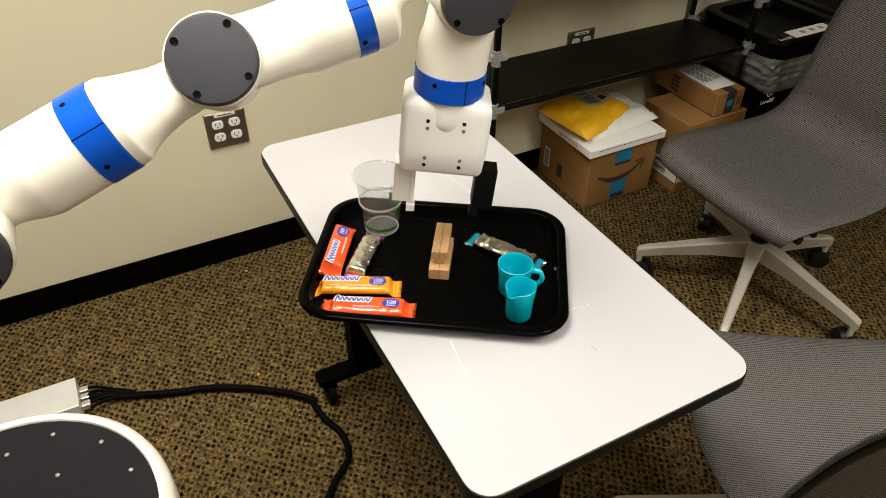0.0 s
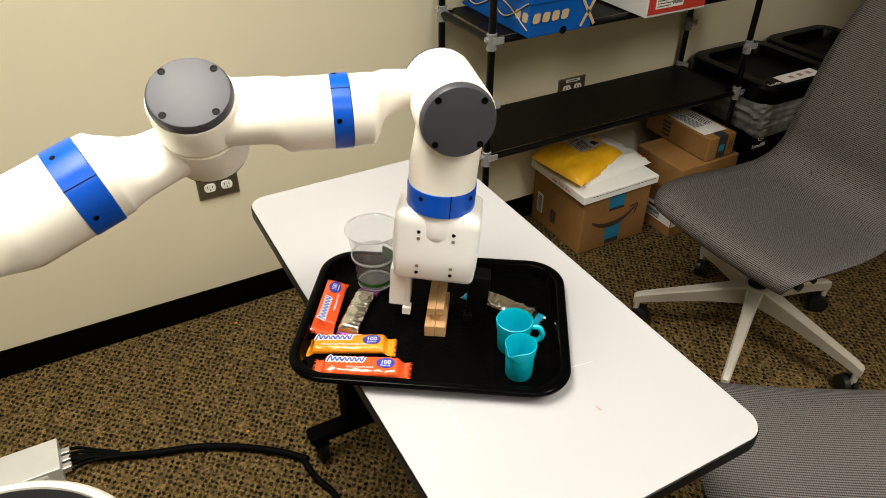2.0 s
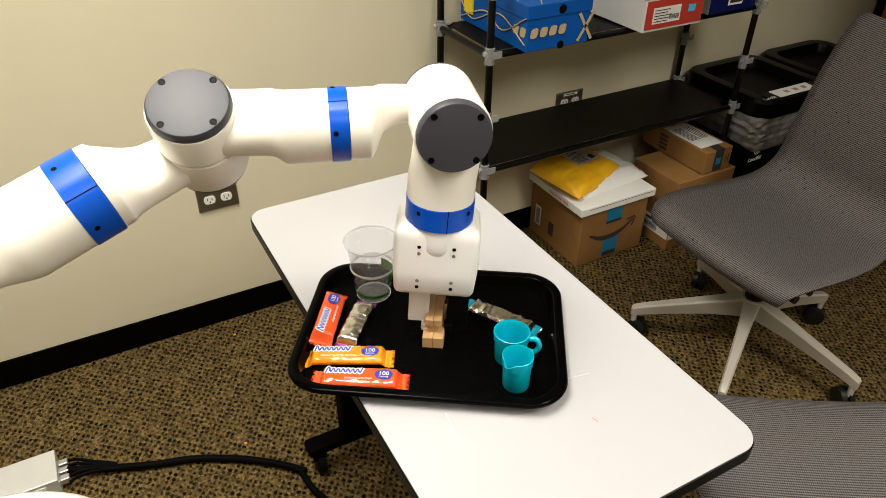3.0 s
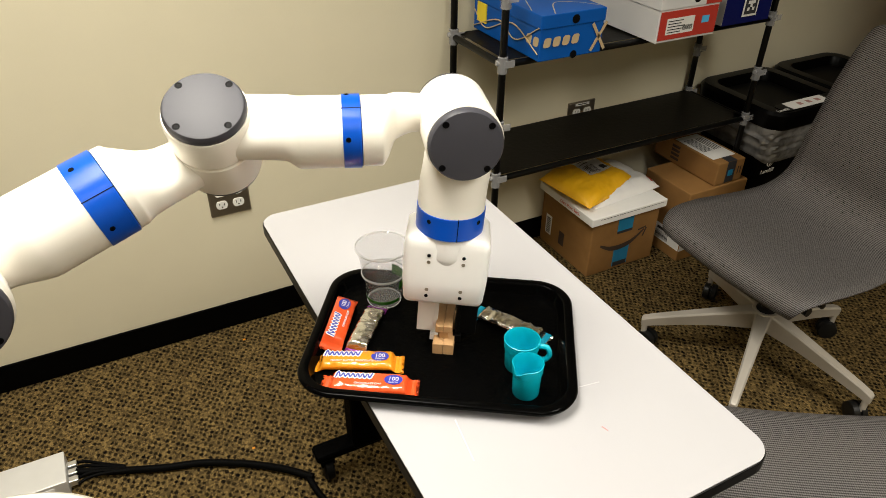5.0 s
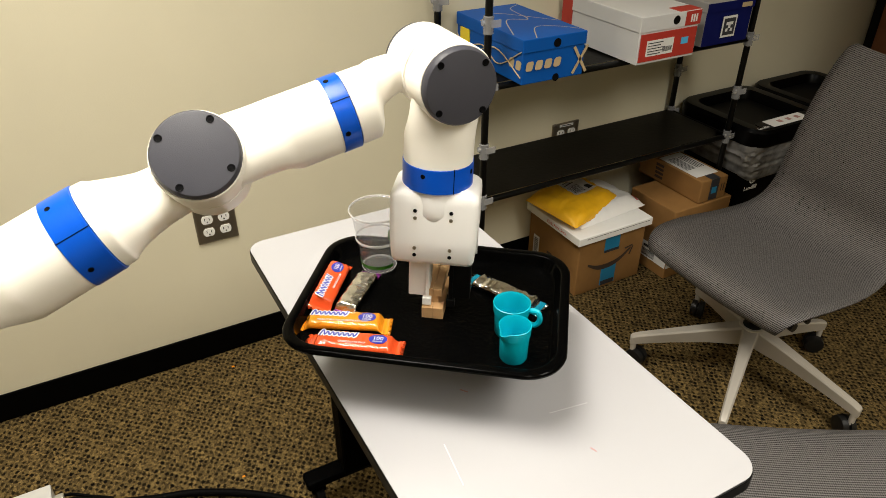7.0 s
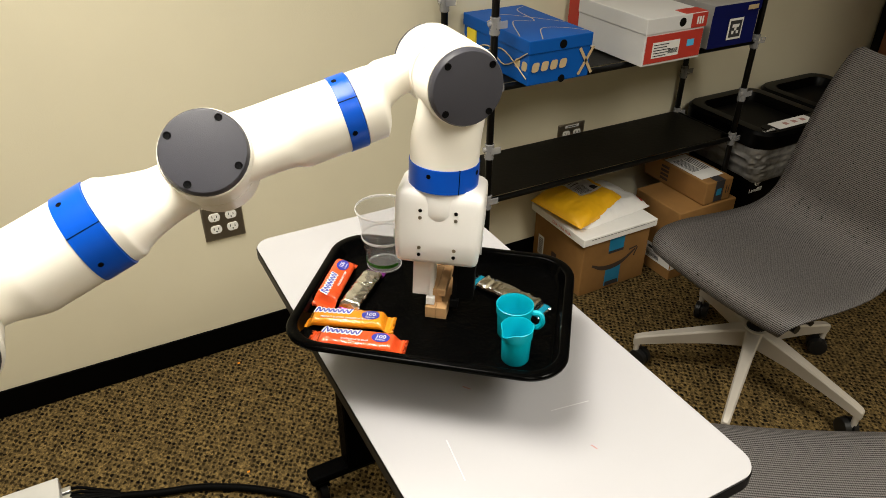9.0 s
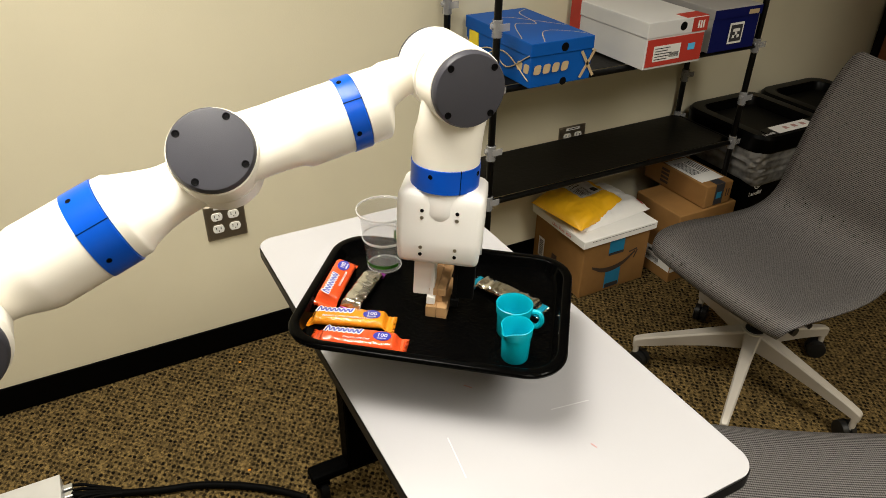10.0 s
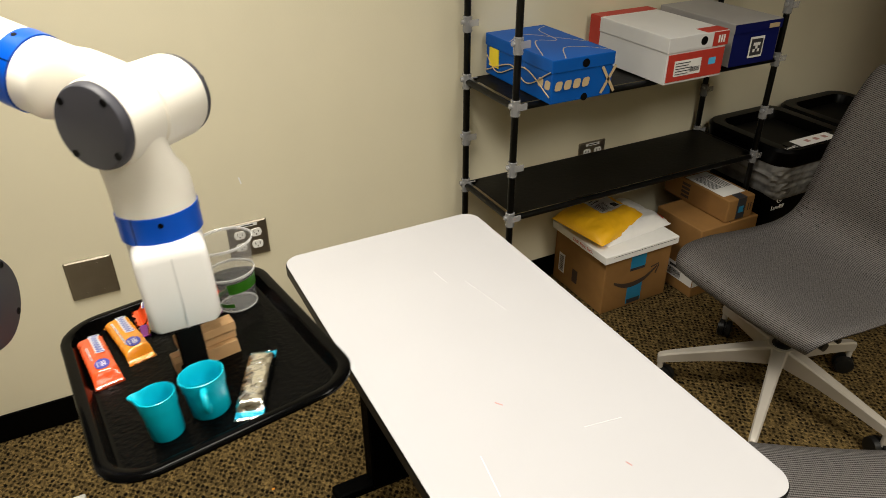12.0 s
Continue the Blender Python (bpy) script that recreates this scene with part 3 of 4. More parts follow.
flat("box_mark", -0.03, 0.0, 0.045, 0.10, 0, "card_dark", t, m=SIDE)

t, w, d, h = carton("brown cardboard box holding a smaller box", 1.432, 1.71, -0.378, -0.15, 0.0, 0.285)
FRONT = pose(0, -d / 2 - 0.0004, 0, 90, 0, 0)
SIDE = pose(-w / 2 - 0.0004, 0, 0, 90, 0, -90)
lb = flat("label", -0.02, 0.112, 0.045, 0.11, 0, "paper", t, "white address label", m=SIDE)
flat("label", -0.137, -0.105, 0.045, 0.11, 0, "paper", t, "white address label", m=FRONT)
for i in range(12):
    flat("barcode_bar", -0.01 + i * 0.0055, -0.0075 + i * 0.0055, 0.052, 0.08, 0.0008, "ink", lb)
flat("print_bar", -0.005, 0.07, 0.088, 0.098, 0.0008, "ink", lb)
flat("corner_mark", 0.0, 0.035, 0.04, 0.043, 0, "card_dark", t, m=FRONT)
flat("corner_mark", 0.0, 0.003, 0.04, 0.07, 0, "card_dark", t, m=FRONT)

t, w, d, h = carton("small brown cardboard box with a shipping label", 1.545, 1.675, -0.372, -0.06, 0.2865, 0.374)
FRONT = pose(0, -d / 2 - 0.0004, 0, 90, 0, 0)
SIDE = pose(-w / 2 - 0.0004, 0, 0, 90, 0, -90)
lb = part("label", bx(-0.058, 0.05, -0.12, 0.07, h + 0.0008, h + 0.0014), "paper", t, "white shipping label")
for i in range(16):
    part("barcode_bar", bx(-0.045, 0.0, -0.06 + i * 0.0065, -0.057 + i * 0.0065, h + 0.0015, h + 0.0018), "ink", lb)
for i in range(4):
    part("print_bar", bx(0.008 + i * 0.010, 0.012 + i * 0.010, -0.06, 0.04, h + 0.0015, h + 0.0018), "ink", lb)
part("tape", bx(-0.02, 0.022, -d / 2 + 0.0, -d / 2 + 0.05, h + 0.0006, h + 0.0011), "ink", t, "black printed tape")
flat("tape", -0.02, 0.022, 0.005, h, 0, "ink", t, "black printed tape", m=FRONT)
flat("tape_mark", -0.012, 0.012, 0.03, 0.055, 0.0008, "tape_blue", t, m=FRONT)
for k in range(2):
    flat("arrow_print", 0.035 + k * 0.012, 0.039 + k * 0.012, 0.03, 0.06, 0, "card_dark", t, m=FRONT)
for k in range(4):
    flat("box_mark", -0.07, -0.03, 0.016 + k * 0.016, 0.026 + k * 0.016, 0, "card_dark", t, m=SIDE)

# flat white carton and two padded mailers on the large box
t = thing("flat_box", pose(1.212, -0.172, 0.2285), "flat white mailing carton with red print", "box")
part("carton", bx(-0.165, 0.165, -0.158, 0.155, 0, 0.03, bevel=0.003), "white_card", t)
part("flap_seam", bx(-0.13, 0.15, -0.1586, -0.157, 0.021, 0.0222), "dark", t)
text("Click. Print. Stick.", 0.016, "red_ink", t, pose(-0.1655, -0.03, 0.015, 90, 0, -90), "small red lettering")


def mailer(label, w, d, thick, material, m, seed):
    t = thing("padded_envelope", m, label, "envelope")
    bm = bmesh.new()
    nx, ny = 36, 36
    def z(u, v):
        e = (max(0, 1 - abs(2 * u - 1) ** 4) * max(0, 1 - abs(2 * v - 1) ** 5)) ** 0.6
        return 0.0018 + thick * e * (0.85 + 0.25 * noise.noise((u * 3 + seed, v * 3, 0))) + (0.004 * noise.noise((u * 8, v * 10, seed)) + 0.0025 * noise.noise((u * 19, v * 21, seed + 3))) * min(1, 4 * e)
    top = [[bm.verts.new((w * (i / nx - 0.5), d * (j / ny - 0.5) + 0.004 * noise.noise((i * 0.7, seed, 0)) * (j in (0, ny)), z(i / nx, j / ny))) for j in range(ny + 1)] for i in range(nx + 1)]
    bot = [[bm.verts.new((v.co.x, v.co.y, 0.0)) for v in row] for row in top]
    for i in range(nx):
        for j in range(ny):
            bm.faces.new((top[i][j], top[i + 1][j], top[i + 1][j + 1], top[i][j + 1]))
            bm.faces.new((bot[i][j], bot[i][j + 1], bot[i + 1][j + 1], bot[i + 1][j]))
    loop = [(i, 0) for i in range(nx)] + [(nx, j) for j in range(ny)] + [(i, ny) for i in range(nx, 0, -1)] + [(0, j) for j in range(ny, 0, -1)]
    for a, b in zip(loop, loop[1:] + loop[:1]):
        bm.faces.new((top[a[0]][a[1]], bot[a[0]][a[1]], bot[b[0]][b[1]], top[b[0]][b[1]]))
    part("envelope", bm, material, t, smooth=True)

    def patch(name, x0, x1, y0, y1, lift, mt, parent, label=""):
        """A strip stuck to the crumpled top."""
        b = bmesh.new()
        kx, ky = max(1, round((x1 - x0) / 0.006)), max(1, round((y1 - y0) / 0.006))
        g = []
        for i in range(kx + 1):
            row = []
            for j in range(ky + 1):
                x, y = x0 + (x1 - x0) * i / kx, y0 + (y1 - y0) * j / ky
                row.append(b.verts.new((x, y, z(x / w + 0.5, y / d + 0.5) + lift)))
            g.append(row)
        for i in range(kx):
            for j in range(ky):
                b.faces.new((g[i][j], g[i + 1][j], g[i + 1][j + 1], g[i][j + 1]))
        bmesh.ops.solidify(b, geom=b.faces[:], thickness=0.0003)
        return part(name, b, mt, parent, label, smooth=True)
    return t, patch


t, patch = mailer("white plastic mailer with red print lying on a carton", 0.315, 0.240, 0.044, "mailer", pose(1.243, -0.143, 0.2595, 0, 0, 5), 4)
patch("red_print", 0.128, 0.142, -0.100, -0.072, 0.0012, "red_ink", t)
patch("red_print", -0.115, -0.108, -0.112, -0.07, 0.0012, "red_ink", t)
t, patch = mailer("yellow padded envelope with a white address label", 0.285, 0.225, 0.052, "envelope", pose(1.166, -0.142, 0.2890, 6, 1, 16), 9)
lb = patch("label", -0.03, 0.095, -0.025, 0.085, 0.0016, "paper", t, "white address label with barcodes")
rnd = random.Random(5)
x = -0.02
while x < 0.045:
    wd = rnd.choice((0.0012, 0.0018, 0.0028))
    patch("barcode_bar", x, x + wd, -0.015, 0.03, 0.0025, "ink", lb)
    x += wd + rnd.choice((0.003, 0.005))
for k in range(4):
    patch("print_bar", -0.02, 0.03 + 0.012 * (k % 3), 0.04 + k * 0.010, 0.0425 + k * 0.010, 0.0025, "ink", lb)
patch("print_bar", 0.058, 0.086, -0.012, 0.012, 0.0025, "ink", lb)


# ---- waste bins ----
def waste_bin(label, m, lettered):
    t = thing("waste_bin", m, label, "waste bin", "waste bins beside the shelf")
    secs = []
    for z, k in ((0, 0.78), (0.01, 0.8), (0.50, 1.0)):
        secs.append([Vector((x * k, y * k, z)) for x, y in rounded(0.34, 0.36, 0.05, 5)])
    part("body", rings(bmesh.new(), secs), "bin", t, smooth=True)
    secs = []
    out = rounded(0.345, 0.365, 0.05, 14)
    for k in range(26):
        u = k / 25
        z = 0.345 + 0.15 * u
        bulge = 0.8 + 0.2 * z / 0.5 + 0.015 + 0.045 * math.sin(math.pi * u) ** 0.7
        row = []
        for i, (x, y) in enumerate(out):
            fold = 0.075 * noise.noise((x * 22 + z * 30, y * 22 - z * 18, z * 34)) + 0.050 * noise.noise((x * 55 - z * 40, y * 55 + z * 30, z * 70 + 4))
            q = bulge + fold * math.sin(math.pi * u)
            row.append(Vector((x * q, y * q, z + 0.022 * noise.noise((x * 14, y * 14, 5)) * (1 - u))))
        secs.append(row)
    part("liner", rings(bmesh.new(), secs, close=False), "liner", t, "crumpled clear bag liner", smooth=True)
    rim = []
    for z, d, in ((0.475, 0.004), (0.485, 0.010), (0.53, 0.012), (0.541, 0.004), (0.542, -0.004), (0.541, -0.034), (0.530, -0.040), (0.50, -0.046)):
        rim.append([Vector((x, y, z)) for x, y in rounded(0.36 + 2 * d, 0.38 + 2 * d, 0.065 + 0.5 * d, 7)])
    part("lid_rim", rings(bmesh.new(), rim, close=False), "bin", t, smooth=True)
    part("hatch", slab(rounded(0.27, 0.29, 0.03, 5), 0.498, 0.506, 0.002), "dark", t, "dark opening flap")
    if lettered:
        part("front_lip", slab([(x + 0.0, y - 0.155) for x, y in rounded(0.29, 0.06, 0.02, 5)], 0.53, 0.5435, 0.002), "bin", t)
        text("Landfill", 0.024, "paper", t, pose(-0.128, -0.1685, 0.305, 94, 0, 0), "white lettering", 0.0006)
        text("Landfill", 0.020, "paper", t, pose(-0.140, -0.170, 0.5440, 0, 0, 0), "white lettering")
        part("sign", bx(-0.10, 0.09, -0.182, -0.128, 0.5440, 0.5455), "paper", t, "white sorting sign")
        for k in range(3):
            part("sign_print", bx(-0.05 + 0.045 * k, -0.03 + 0.045 * k, -0.165, -0.145, 0.5456, 0.5460), "scuff", t, "small coloured print")
        part("emblem", turned([(0, 0.015), (0.0012, 0.015)], (0, -1, -0.07), (-0.126, -0.1690, 0.338), 24), "paper", t, "round white emblem")
        part("emblem_centre", turned([(0, 0.0115), (0.0006, 0.0115)], (0, -1, -0.07), (-0.126, -0.1702, 0.338), 24), "bin", t)
        part("emblem_mark", bx(-0.131, -0.121, -0.1714, -0.1706, 0.332, 0.344), "paper", t)
    return t


waste_bin("black waste bin with a clear liner marked landfill", pose(1.91, -0.225, 0, 0, 0, 0), True)
waste_bin("black waste bin with a clear liner", pose(2.31, -0.225, 0, 0, 0, 0), False)


# ---- chairs ----
def ribbon(profile, half, n=14, curve=0.0):
    """A net sheet swept along a side profile of (x, z, half width)."""
    bm = bmesh.new()
    uvl = bm.loops.layers.uv.new("UVMap")
    pts = spline([(p[0], p[1], p[2]) for p in profile], 5)
    run, rows, along = 0.0, [], []
    for i, p in enumerate(pts):
        if i:
            run += math.hypot(p.x - pts[i - 1].x, p.y - pts[i - 1].y)
        along.append(run)
        rows.append([bm.verts.new((p.x, p.z * (2 * k / n - 1), p.y + curve * ((2 * k / n - 1) ** 2))) for k in range(n + 1)])
    uvs = {}
    for i, r in enumerate(rows):
        for k, v in enumerate(r):
            uvs[v] = (v.co.y, along[i])
    for a, b in zip(rows, rows[1:]):
        for k in range(n):
            f = bm.faces.new((a[k], a[k + 1], b[k + 1], b[k]))
            for lp in f.loops:
                lp[uvl].uv = uvs[lp.vert]
            f.smooth = True
    return bm


def sheet(name, bm, material, parent, thick):
    me = bpy.data.meshes.new(name)
    bm.to_mesh(me)
    bm.free()
    me.materials.append(M[material])
    ob = new(name, me)
    ob.parent = parent
    s = ob.modifiers.new("thickness", "SOLIDIFY")
    s.thickness, s.offset = thick, -1
    return ob


def office_chair(m, spin):
    t = thing("office_chair", m, "grey mesh swivel chair with a pale five-star base", "chair", "office chairs beside the table")
    seat = [(0.228, 0.385, 0.205), (0.248, 0.41, 0.222), (0.238, 0.44, 0.236), (0.195, 0.457, 0.250), (0.10, 0.455, 0.258), (0.0, 0.446, 0.256), (-0.08, 0.444, 0.248), (-0.155, 0.454, 0.234), (-0.205, 0.482, 0.222), (-0.232, 0.530, 0.214)]
    back = [(-0.244, 0.60, 0.209), (-0.263, 0.68, 0.206), (-0.290, 0.77, 0.203), (-0.324, 0.86, 0.196), (-0.352, 0.915, 0.186), (-0.364, 0.930, 0.168)]
    sheet("net_seat_and_back", ribbon(seat + back, 0, curve=0.012), "net", t, 0.004)
    for s in (-1, 1):
        pts = [(x - 0.004, s * (w - 0.012), z - 0.012 + 0.012) for x, z, w in seat[3:] + back[:-1]]
        part("side_rail", tube_along(spline(pts, 4), 0.0055, 8), "chair_dark", t, smooth=True)
    part("crossbar", tube_along([(0.20, -0.23, 0.428), (0.20, 0.23, 0.428)], 0.012, 10), "chair_dark", t, smooth=True)
    mech = part("mechanism", bx(-0.10, 0.12, -0.06, 0.06, 0.36, 0.41, bevel=0.012), "chair_dark", t)
    for s in (-1, 1):
        part("support_arm", tube_along(spline([(0.03, s * 0.05, 0.385), (0.02, s * 0.15, 0.385), (-0.02, s * 0.225, 0.43)], 5), 0.014, 8), "chair_dark", mech, smooth=True)
        part("lever", tube_along([(0.07, s * 0.05, 0.39), (0.09, s * 0.2, 0.385)], 0.008, 8), "chair_dark", mech, smooth=True)
    part("gas_column", turned([(0.13, 0.028), (0.2065, 0.028), (0.210, 0.024), (0.211, 0.016), (0.37, 0.016)], seg=20), "chair_dark", t, smooth=True)
    hub = part("star_base", turned([(0.135, 0.030), (0.145, 0.036), (0.195, 0.040), (0.2045, 0.037)], seg=24), "chair_frame", t, "pale grey five-star base", smooth=True)
    for k in range(5):
        a = radians(spin + 72 * k)
        c, s = math.cos(a), math.sin(a)
        def at(r, o, z):
            return Vector((c * r - s * o, s * r + c * o, z))
        secs = []
        for r, w, z0, z1 in ((0.03, 0.0225, 0.138, 0.203), (0.12, 0.0175, 0.128, 0.178), (0.22, 0.0145, 0.108, 0.148), (0.31, 0.0120, 0.086, 0.121), (0.332, 0.0115, 0.080, 0.112), (0.338, 0.009, 0.080, 0.107)):
            secs.append([at(r, o, z) for o, z in ((-w * 0.8, z0), (-w, z1 - 0.006), (-w + 0.004, z1), (w - 0.004, z1), (w, z1 - 0.006), (w * 0.8, z0))])
        part("arm", rings(bmesh.new(), secs), "chair_frame", hub, smooth=True)
        part("stem", turned([(0.045, 0.0085), (0.10, 0.0095)], (0, 0, 1), (c * 0.326, s * 0.326, 0), 12), "chair_frame", hub, smooth=True)
        ca = radians(spin + 72 * k + 55)
        part("caster", turned([(-0.022, 0.02), (-0.02, 0.028), (-0.004, 0.03), (-0.003, 0.02), (0.003, 0.02), (0.004, 0.03), (0.02, 0.028), (0.022, 0.02)], (math.cos(ca), math.sin(ca), 0), (c * 0.312, s * 0.312, 0.0305), 18), "chair_dark", hub, "black twin-wheel caster", smooth=True)
    return t


office_chair(pose(1.258, -0.886, 0, 0, 0, 180), -112.5)
office_chair(pose(0.643, -1.543, 0, 0, 0, 58), 11)


# ---- mobile robot with one arm ----
ROBOT = Vector((-0.724, -1.024, 0.0))
PAN = Vector((-0.6659, -1.0683, 0.9463))
UPPER, FORE = 0.352, 0.3215


def cap(parent, y, r, side, screw_r):
    """A round dark cover on the end of a joint, with four recessed screws."""
    s = side
    c = part("joint_cap", turned([(0, r * 0.99), (0.004, r), (0.009, r * 0.985), (0.0125, r * 0.94), (0.0130, r * 0.9)], (0, s, 0), (0, y - s * 0.013, 0), 40), "robot_grey", parent, "dark grey round joint cover", smooth=True)
    for sx in (-1, 1):
        for sz in (-1, 1):
            part("cap_screw", turned([(0, 0.0046), (0.0010, 0.0046), (0.0009, 0.0034), (0.0006, 0.0028)], (0, s, 0), (sx * screw_r * 0.7071, y - s * 0.0004, sz * screw_r * 0.7071), 12), "screw", c)
    return c


def oval(x, y0, y1, z0, z1, p=2.0, n=36):
    """A super-ellipse in the plane across an arm's axis."""
    cy, cz, ry, rz = (y0 + y1) / 2, (z0 + z1) / 2, (y1 - y0) / 2, (z1 - z0) / 2
    out = []
    for i in range(n):
        c, s = math.cos(2 * math.pi * i / n), math.sin(2 * math.pi * i / n)
        out.append(Vector((x, cy + ry * math.copysign(abs(c) ** (2 / p), c), cz + rz * math.copysign(abs(s) ** (2 / p), s))))
    return out


def smooth_sections(rows, n=5):
    """Blends rows of (x, y0, y1, z0, z1, power) on curves that do not overshoot and turns them into rings."""
    last = len(rows) - 1

    def slope(i, k):
        if i in (0, last):
            return 0.0
        a = (rows[i][k] - rows[i - 1][k]) / (rows[i][0] - rows[i - 1][0])
        b = (rows[i + 1][k] - rows[i][k]) / (rows[i + 1][0] - rows[i][0])
        return 2 * a * b / (a + b) if a * b > 0 else 0.0
    dense = []
    for i in range(last):
        h = rows[i + 1][0] - rows[i][0]
        for q in range(n):
            t = q / n
            row = [rows[i][0] + h * t]
            for k in range(1, 6):
                row.append((2 * t ** 3 - 3 * t * t + 1) * rows[i][k] + (t ** 3 - 2 * t * t + t) * h * slope(i, k) + (3 * t * t - 2 * t ** 3) * rows[i + 1][k] + (t ** 3 - t * t) * h * slope(i + 1, k))
            dense.append(row)
    dense.append(rows[-1])
    return [oval(*r) for r in dense]


def band(parent, x0, x1, r, screw=47, seams=(177, 357)):
    b = part("blue_band", turned([(x0, r - 0.002), (x0 + 0.001, r + 0.0012), (x1 - 0.001, r + 0.0012), (x1, r - 0.002)], (1, 0, 0), (0, 0, 0), 48), "robot_blue", parent, "glossy blue band", smooth=True)
    for k in range(4):
        a = radians(screw + 90 * k)
        xm = x0 + (x1 - x0) * 0.3
        d = Vector((0, math.cos(a), math.sin(a)))
        part("band_screw", turned([(-0.001, 0.0034), (0.0008, 0.0034), (0.0004, 0.002)], d, Vector((xm, 0, 0)) + d * (r + 0.0008), 10), "screw", b)
    for a in seams:
        d = Vector((0, math.cos(radians(a)), math.sin(radians(a))))
        e = Vector((0, -d.z, d.y))
        bm = bmesh.new()
        pts = [Vector((x, 0, 0)) + d * (r + q) + e * w for x, q, w in ((x0, 0, -0.0006), (x1, 0, -0.0006), (x1, 0.0014, -0.0006), (x0, 0.0014, -0.0006))]
        qts = [p + e * 0.0012 for p in pts]
        rings(bm, [pts, qts])
        part("band_seam", bm, "screw", b)
    return b


def build_robot():
    t = thing("mobile_robot", pose(*ROBOT), "white wheeled robot with a jointed arm and blue bands", "robot")
    base = part("base_shell", turned([(0.03, 0.262), (0.035, 0.275), (0.28, 0.283), (0.335, 0.283), (0.352, 0.279), (0.36, 0.27), (0.36, 0.258), (0.354, 0.257)], seg=72), "robot_white", t, "white round base shell", smooth=True)
    top = part("top_plate", turned([(0.340, 0.2565), (0.3555, 0.2565), (0.3565, 0.255)], seg=72), "base_top", t, "dark grey deck with bolt inserts")
    for x, y in ((0.02, 0.19), (0.10, 0.10), (-0.04, 0.12), (0.18, 0.14), (0.04, 0.02), (0.17, -0.02), (0.10, 0.20), (0.22, 0.05), (-0.1, 0.05), (0.12, -0.12)):
        part("bolt", turned([(0.356, 0.0042), (0.3585, 0.004), (0.3587, 0.002)], (0, 0, 1), (x, y, 0), 10), "bolt", top)
    part("drive_wheel", turned([(-0.03, 0.05), (-0.028, 0.06), (0.028, 0.06), (0.03, 0.05)], (0, 1, 0), (0, -0.19, 0.0605), 24), "dark", t)
    part("drive_wheel", turned([(-0.03, 0.05), (-0.028, 0.06), (0.028, 0.06), (0.03, 0.05)], (0, 1, 0), (0, 0.19, 0.0605), 24), "dark", t)
    part("torso", bx(-0.25, -0.10, -0.14, 0.12, 0.35, 1.02, bevel=0.03, seg=3), "robot_white", t, "white torso column")
    part("shoulder_mount", turned([(0.74, 0.045), (0.76, 0.055), (0.87, 0.055), (0.90, 0.05)], (0, 0, 1), PAN.to_2d().to_3d() - ROBOT, 32), "robot_white", t, smooth=True)

    links = {}
    sh = part("shoulder", turned([(-0.075, 0.058), (-0.068, 0.064), (0.068, 0.064), (0.075, 0.058)], (0, 1, 0), (0.117, 0, 0.06), 40), "robot_white", t, "white shoulder joint", smooth=True)
    c = cap(sh, -0.087, 0.060, -1, 0.05)
    c.matrix_basis = pose(0.117, 0, 0.06)
    part("shoulder_neck", rings(bmesh.new(), [[p + Vector((0, 0, 0)) for p in oval(x, -w, w, z - w, z + w)] for x, w, z in ((-0.05, 0.05, -0.005), (0.0, 0.055, 0.0), (0.06, 0.05, 0.03), (0.10, 0.045, 0.05))]), "robot_white", sh, smooth=True)
    links["shoulder"] = sh

    up = part("upper_arm", rings(bmesh.new(), smooth_sections([(0.0, -0.034, 0.034, -0.036, 0.036, 2.2), (0.06, -0.038, 0.038, -0.040, 0.040, 2.2), (0.098, -0.052, 0.052, -0.052, 0.052, 2.1), (0.112, -0.0555, 0.0555, -0.0555, 0.0555, 2.0), (0.176, -0.0555, 0.0555, -0.0555, 0.0555, 2.0)])), "robot_white", t, "white upper arm shell", smooth=True)
    band(up, 0.175, 0.215, 0.0555, 12, (147, 327))
    links["upper_arm"] = up

    el = part("elbow_link", rings(bmesh.new(), smooth_sections([(0.2155, -0.0550, 0.0550, -0.0550, 0.0550, 2.0), (0.2270, -0.0545, 0.0550, -0.0545, 0.0545, 2.0), (0.2330, -0.047, 0.0555, -0.0500, 0.0520, 2.0), (0.2480, -0.027, 0.0560, -0.0425, 0.0480, 2.2), (0.2640, -0.008, 0.0565, -0.0375, 0.0440, 2.4), (0.2850, 0.002, 0.0590, -0.0340, 0.0390, 2.6), (0.352, 0.004, 0.060, -0.033, 0.034, 2.6)])), "robot_white", t, "white elbow fork", smooth=True)
    part("elbow_housing", turned([(0.0025, 0.0515), (0.004, 0.0535), (0.061, 0.0535), (0.0645, 0.0525)], (0, 1, 0), (UPPER, 0, 0), 44), "robot_white", el, smooth=True)
    c = cap(el, 0.0755, 0.051, 1, 0.0425)
    c.matrix_basis = pose(UPPER, 0, 0)
    links["elbow_link"] = el

    fo = part("forearm", rings(bmesh.new(), smooth_sections([(0.0, -0.048, 0.012, -0.044, 0.044, 2.5), (0.07, -0.0475, 0.018, -0.0430, 0.0430, 2.4), (0.092, -0.0475, 0.022, -0.044, 0.044, 2.3), (0.110, -0.0475, 0.0475, -0.0475, 0.0475, 2.02), (0.166, -0.0475, 0.0475, -0.0475, 0.0475, 2.0)])), "robot_white", t, "white forearm shell", smooth=True)
    part("elbow_cover", turned([(-0.0025, 0.0515), (-0.004, 0.0540), (-0.050, 0.0540), (-0.0535, 0.0525)], (0, 1, 0), (0, 0, 0), 44), "robot_white", fo, smooth=True)
    cap(fo, -0.0655, 0.0512, -1, 0.0425)
    band(fo, 0.165, 0.190, 0.0475)
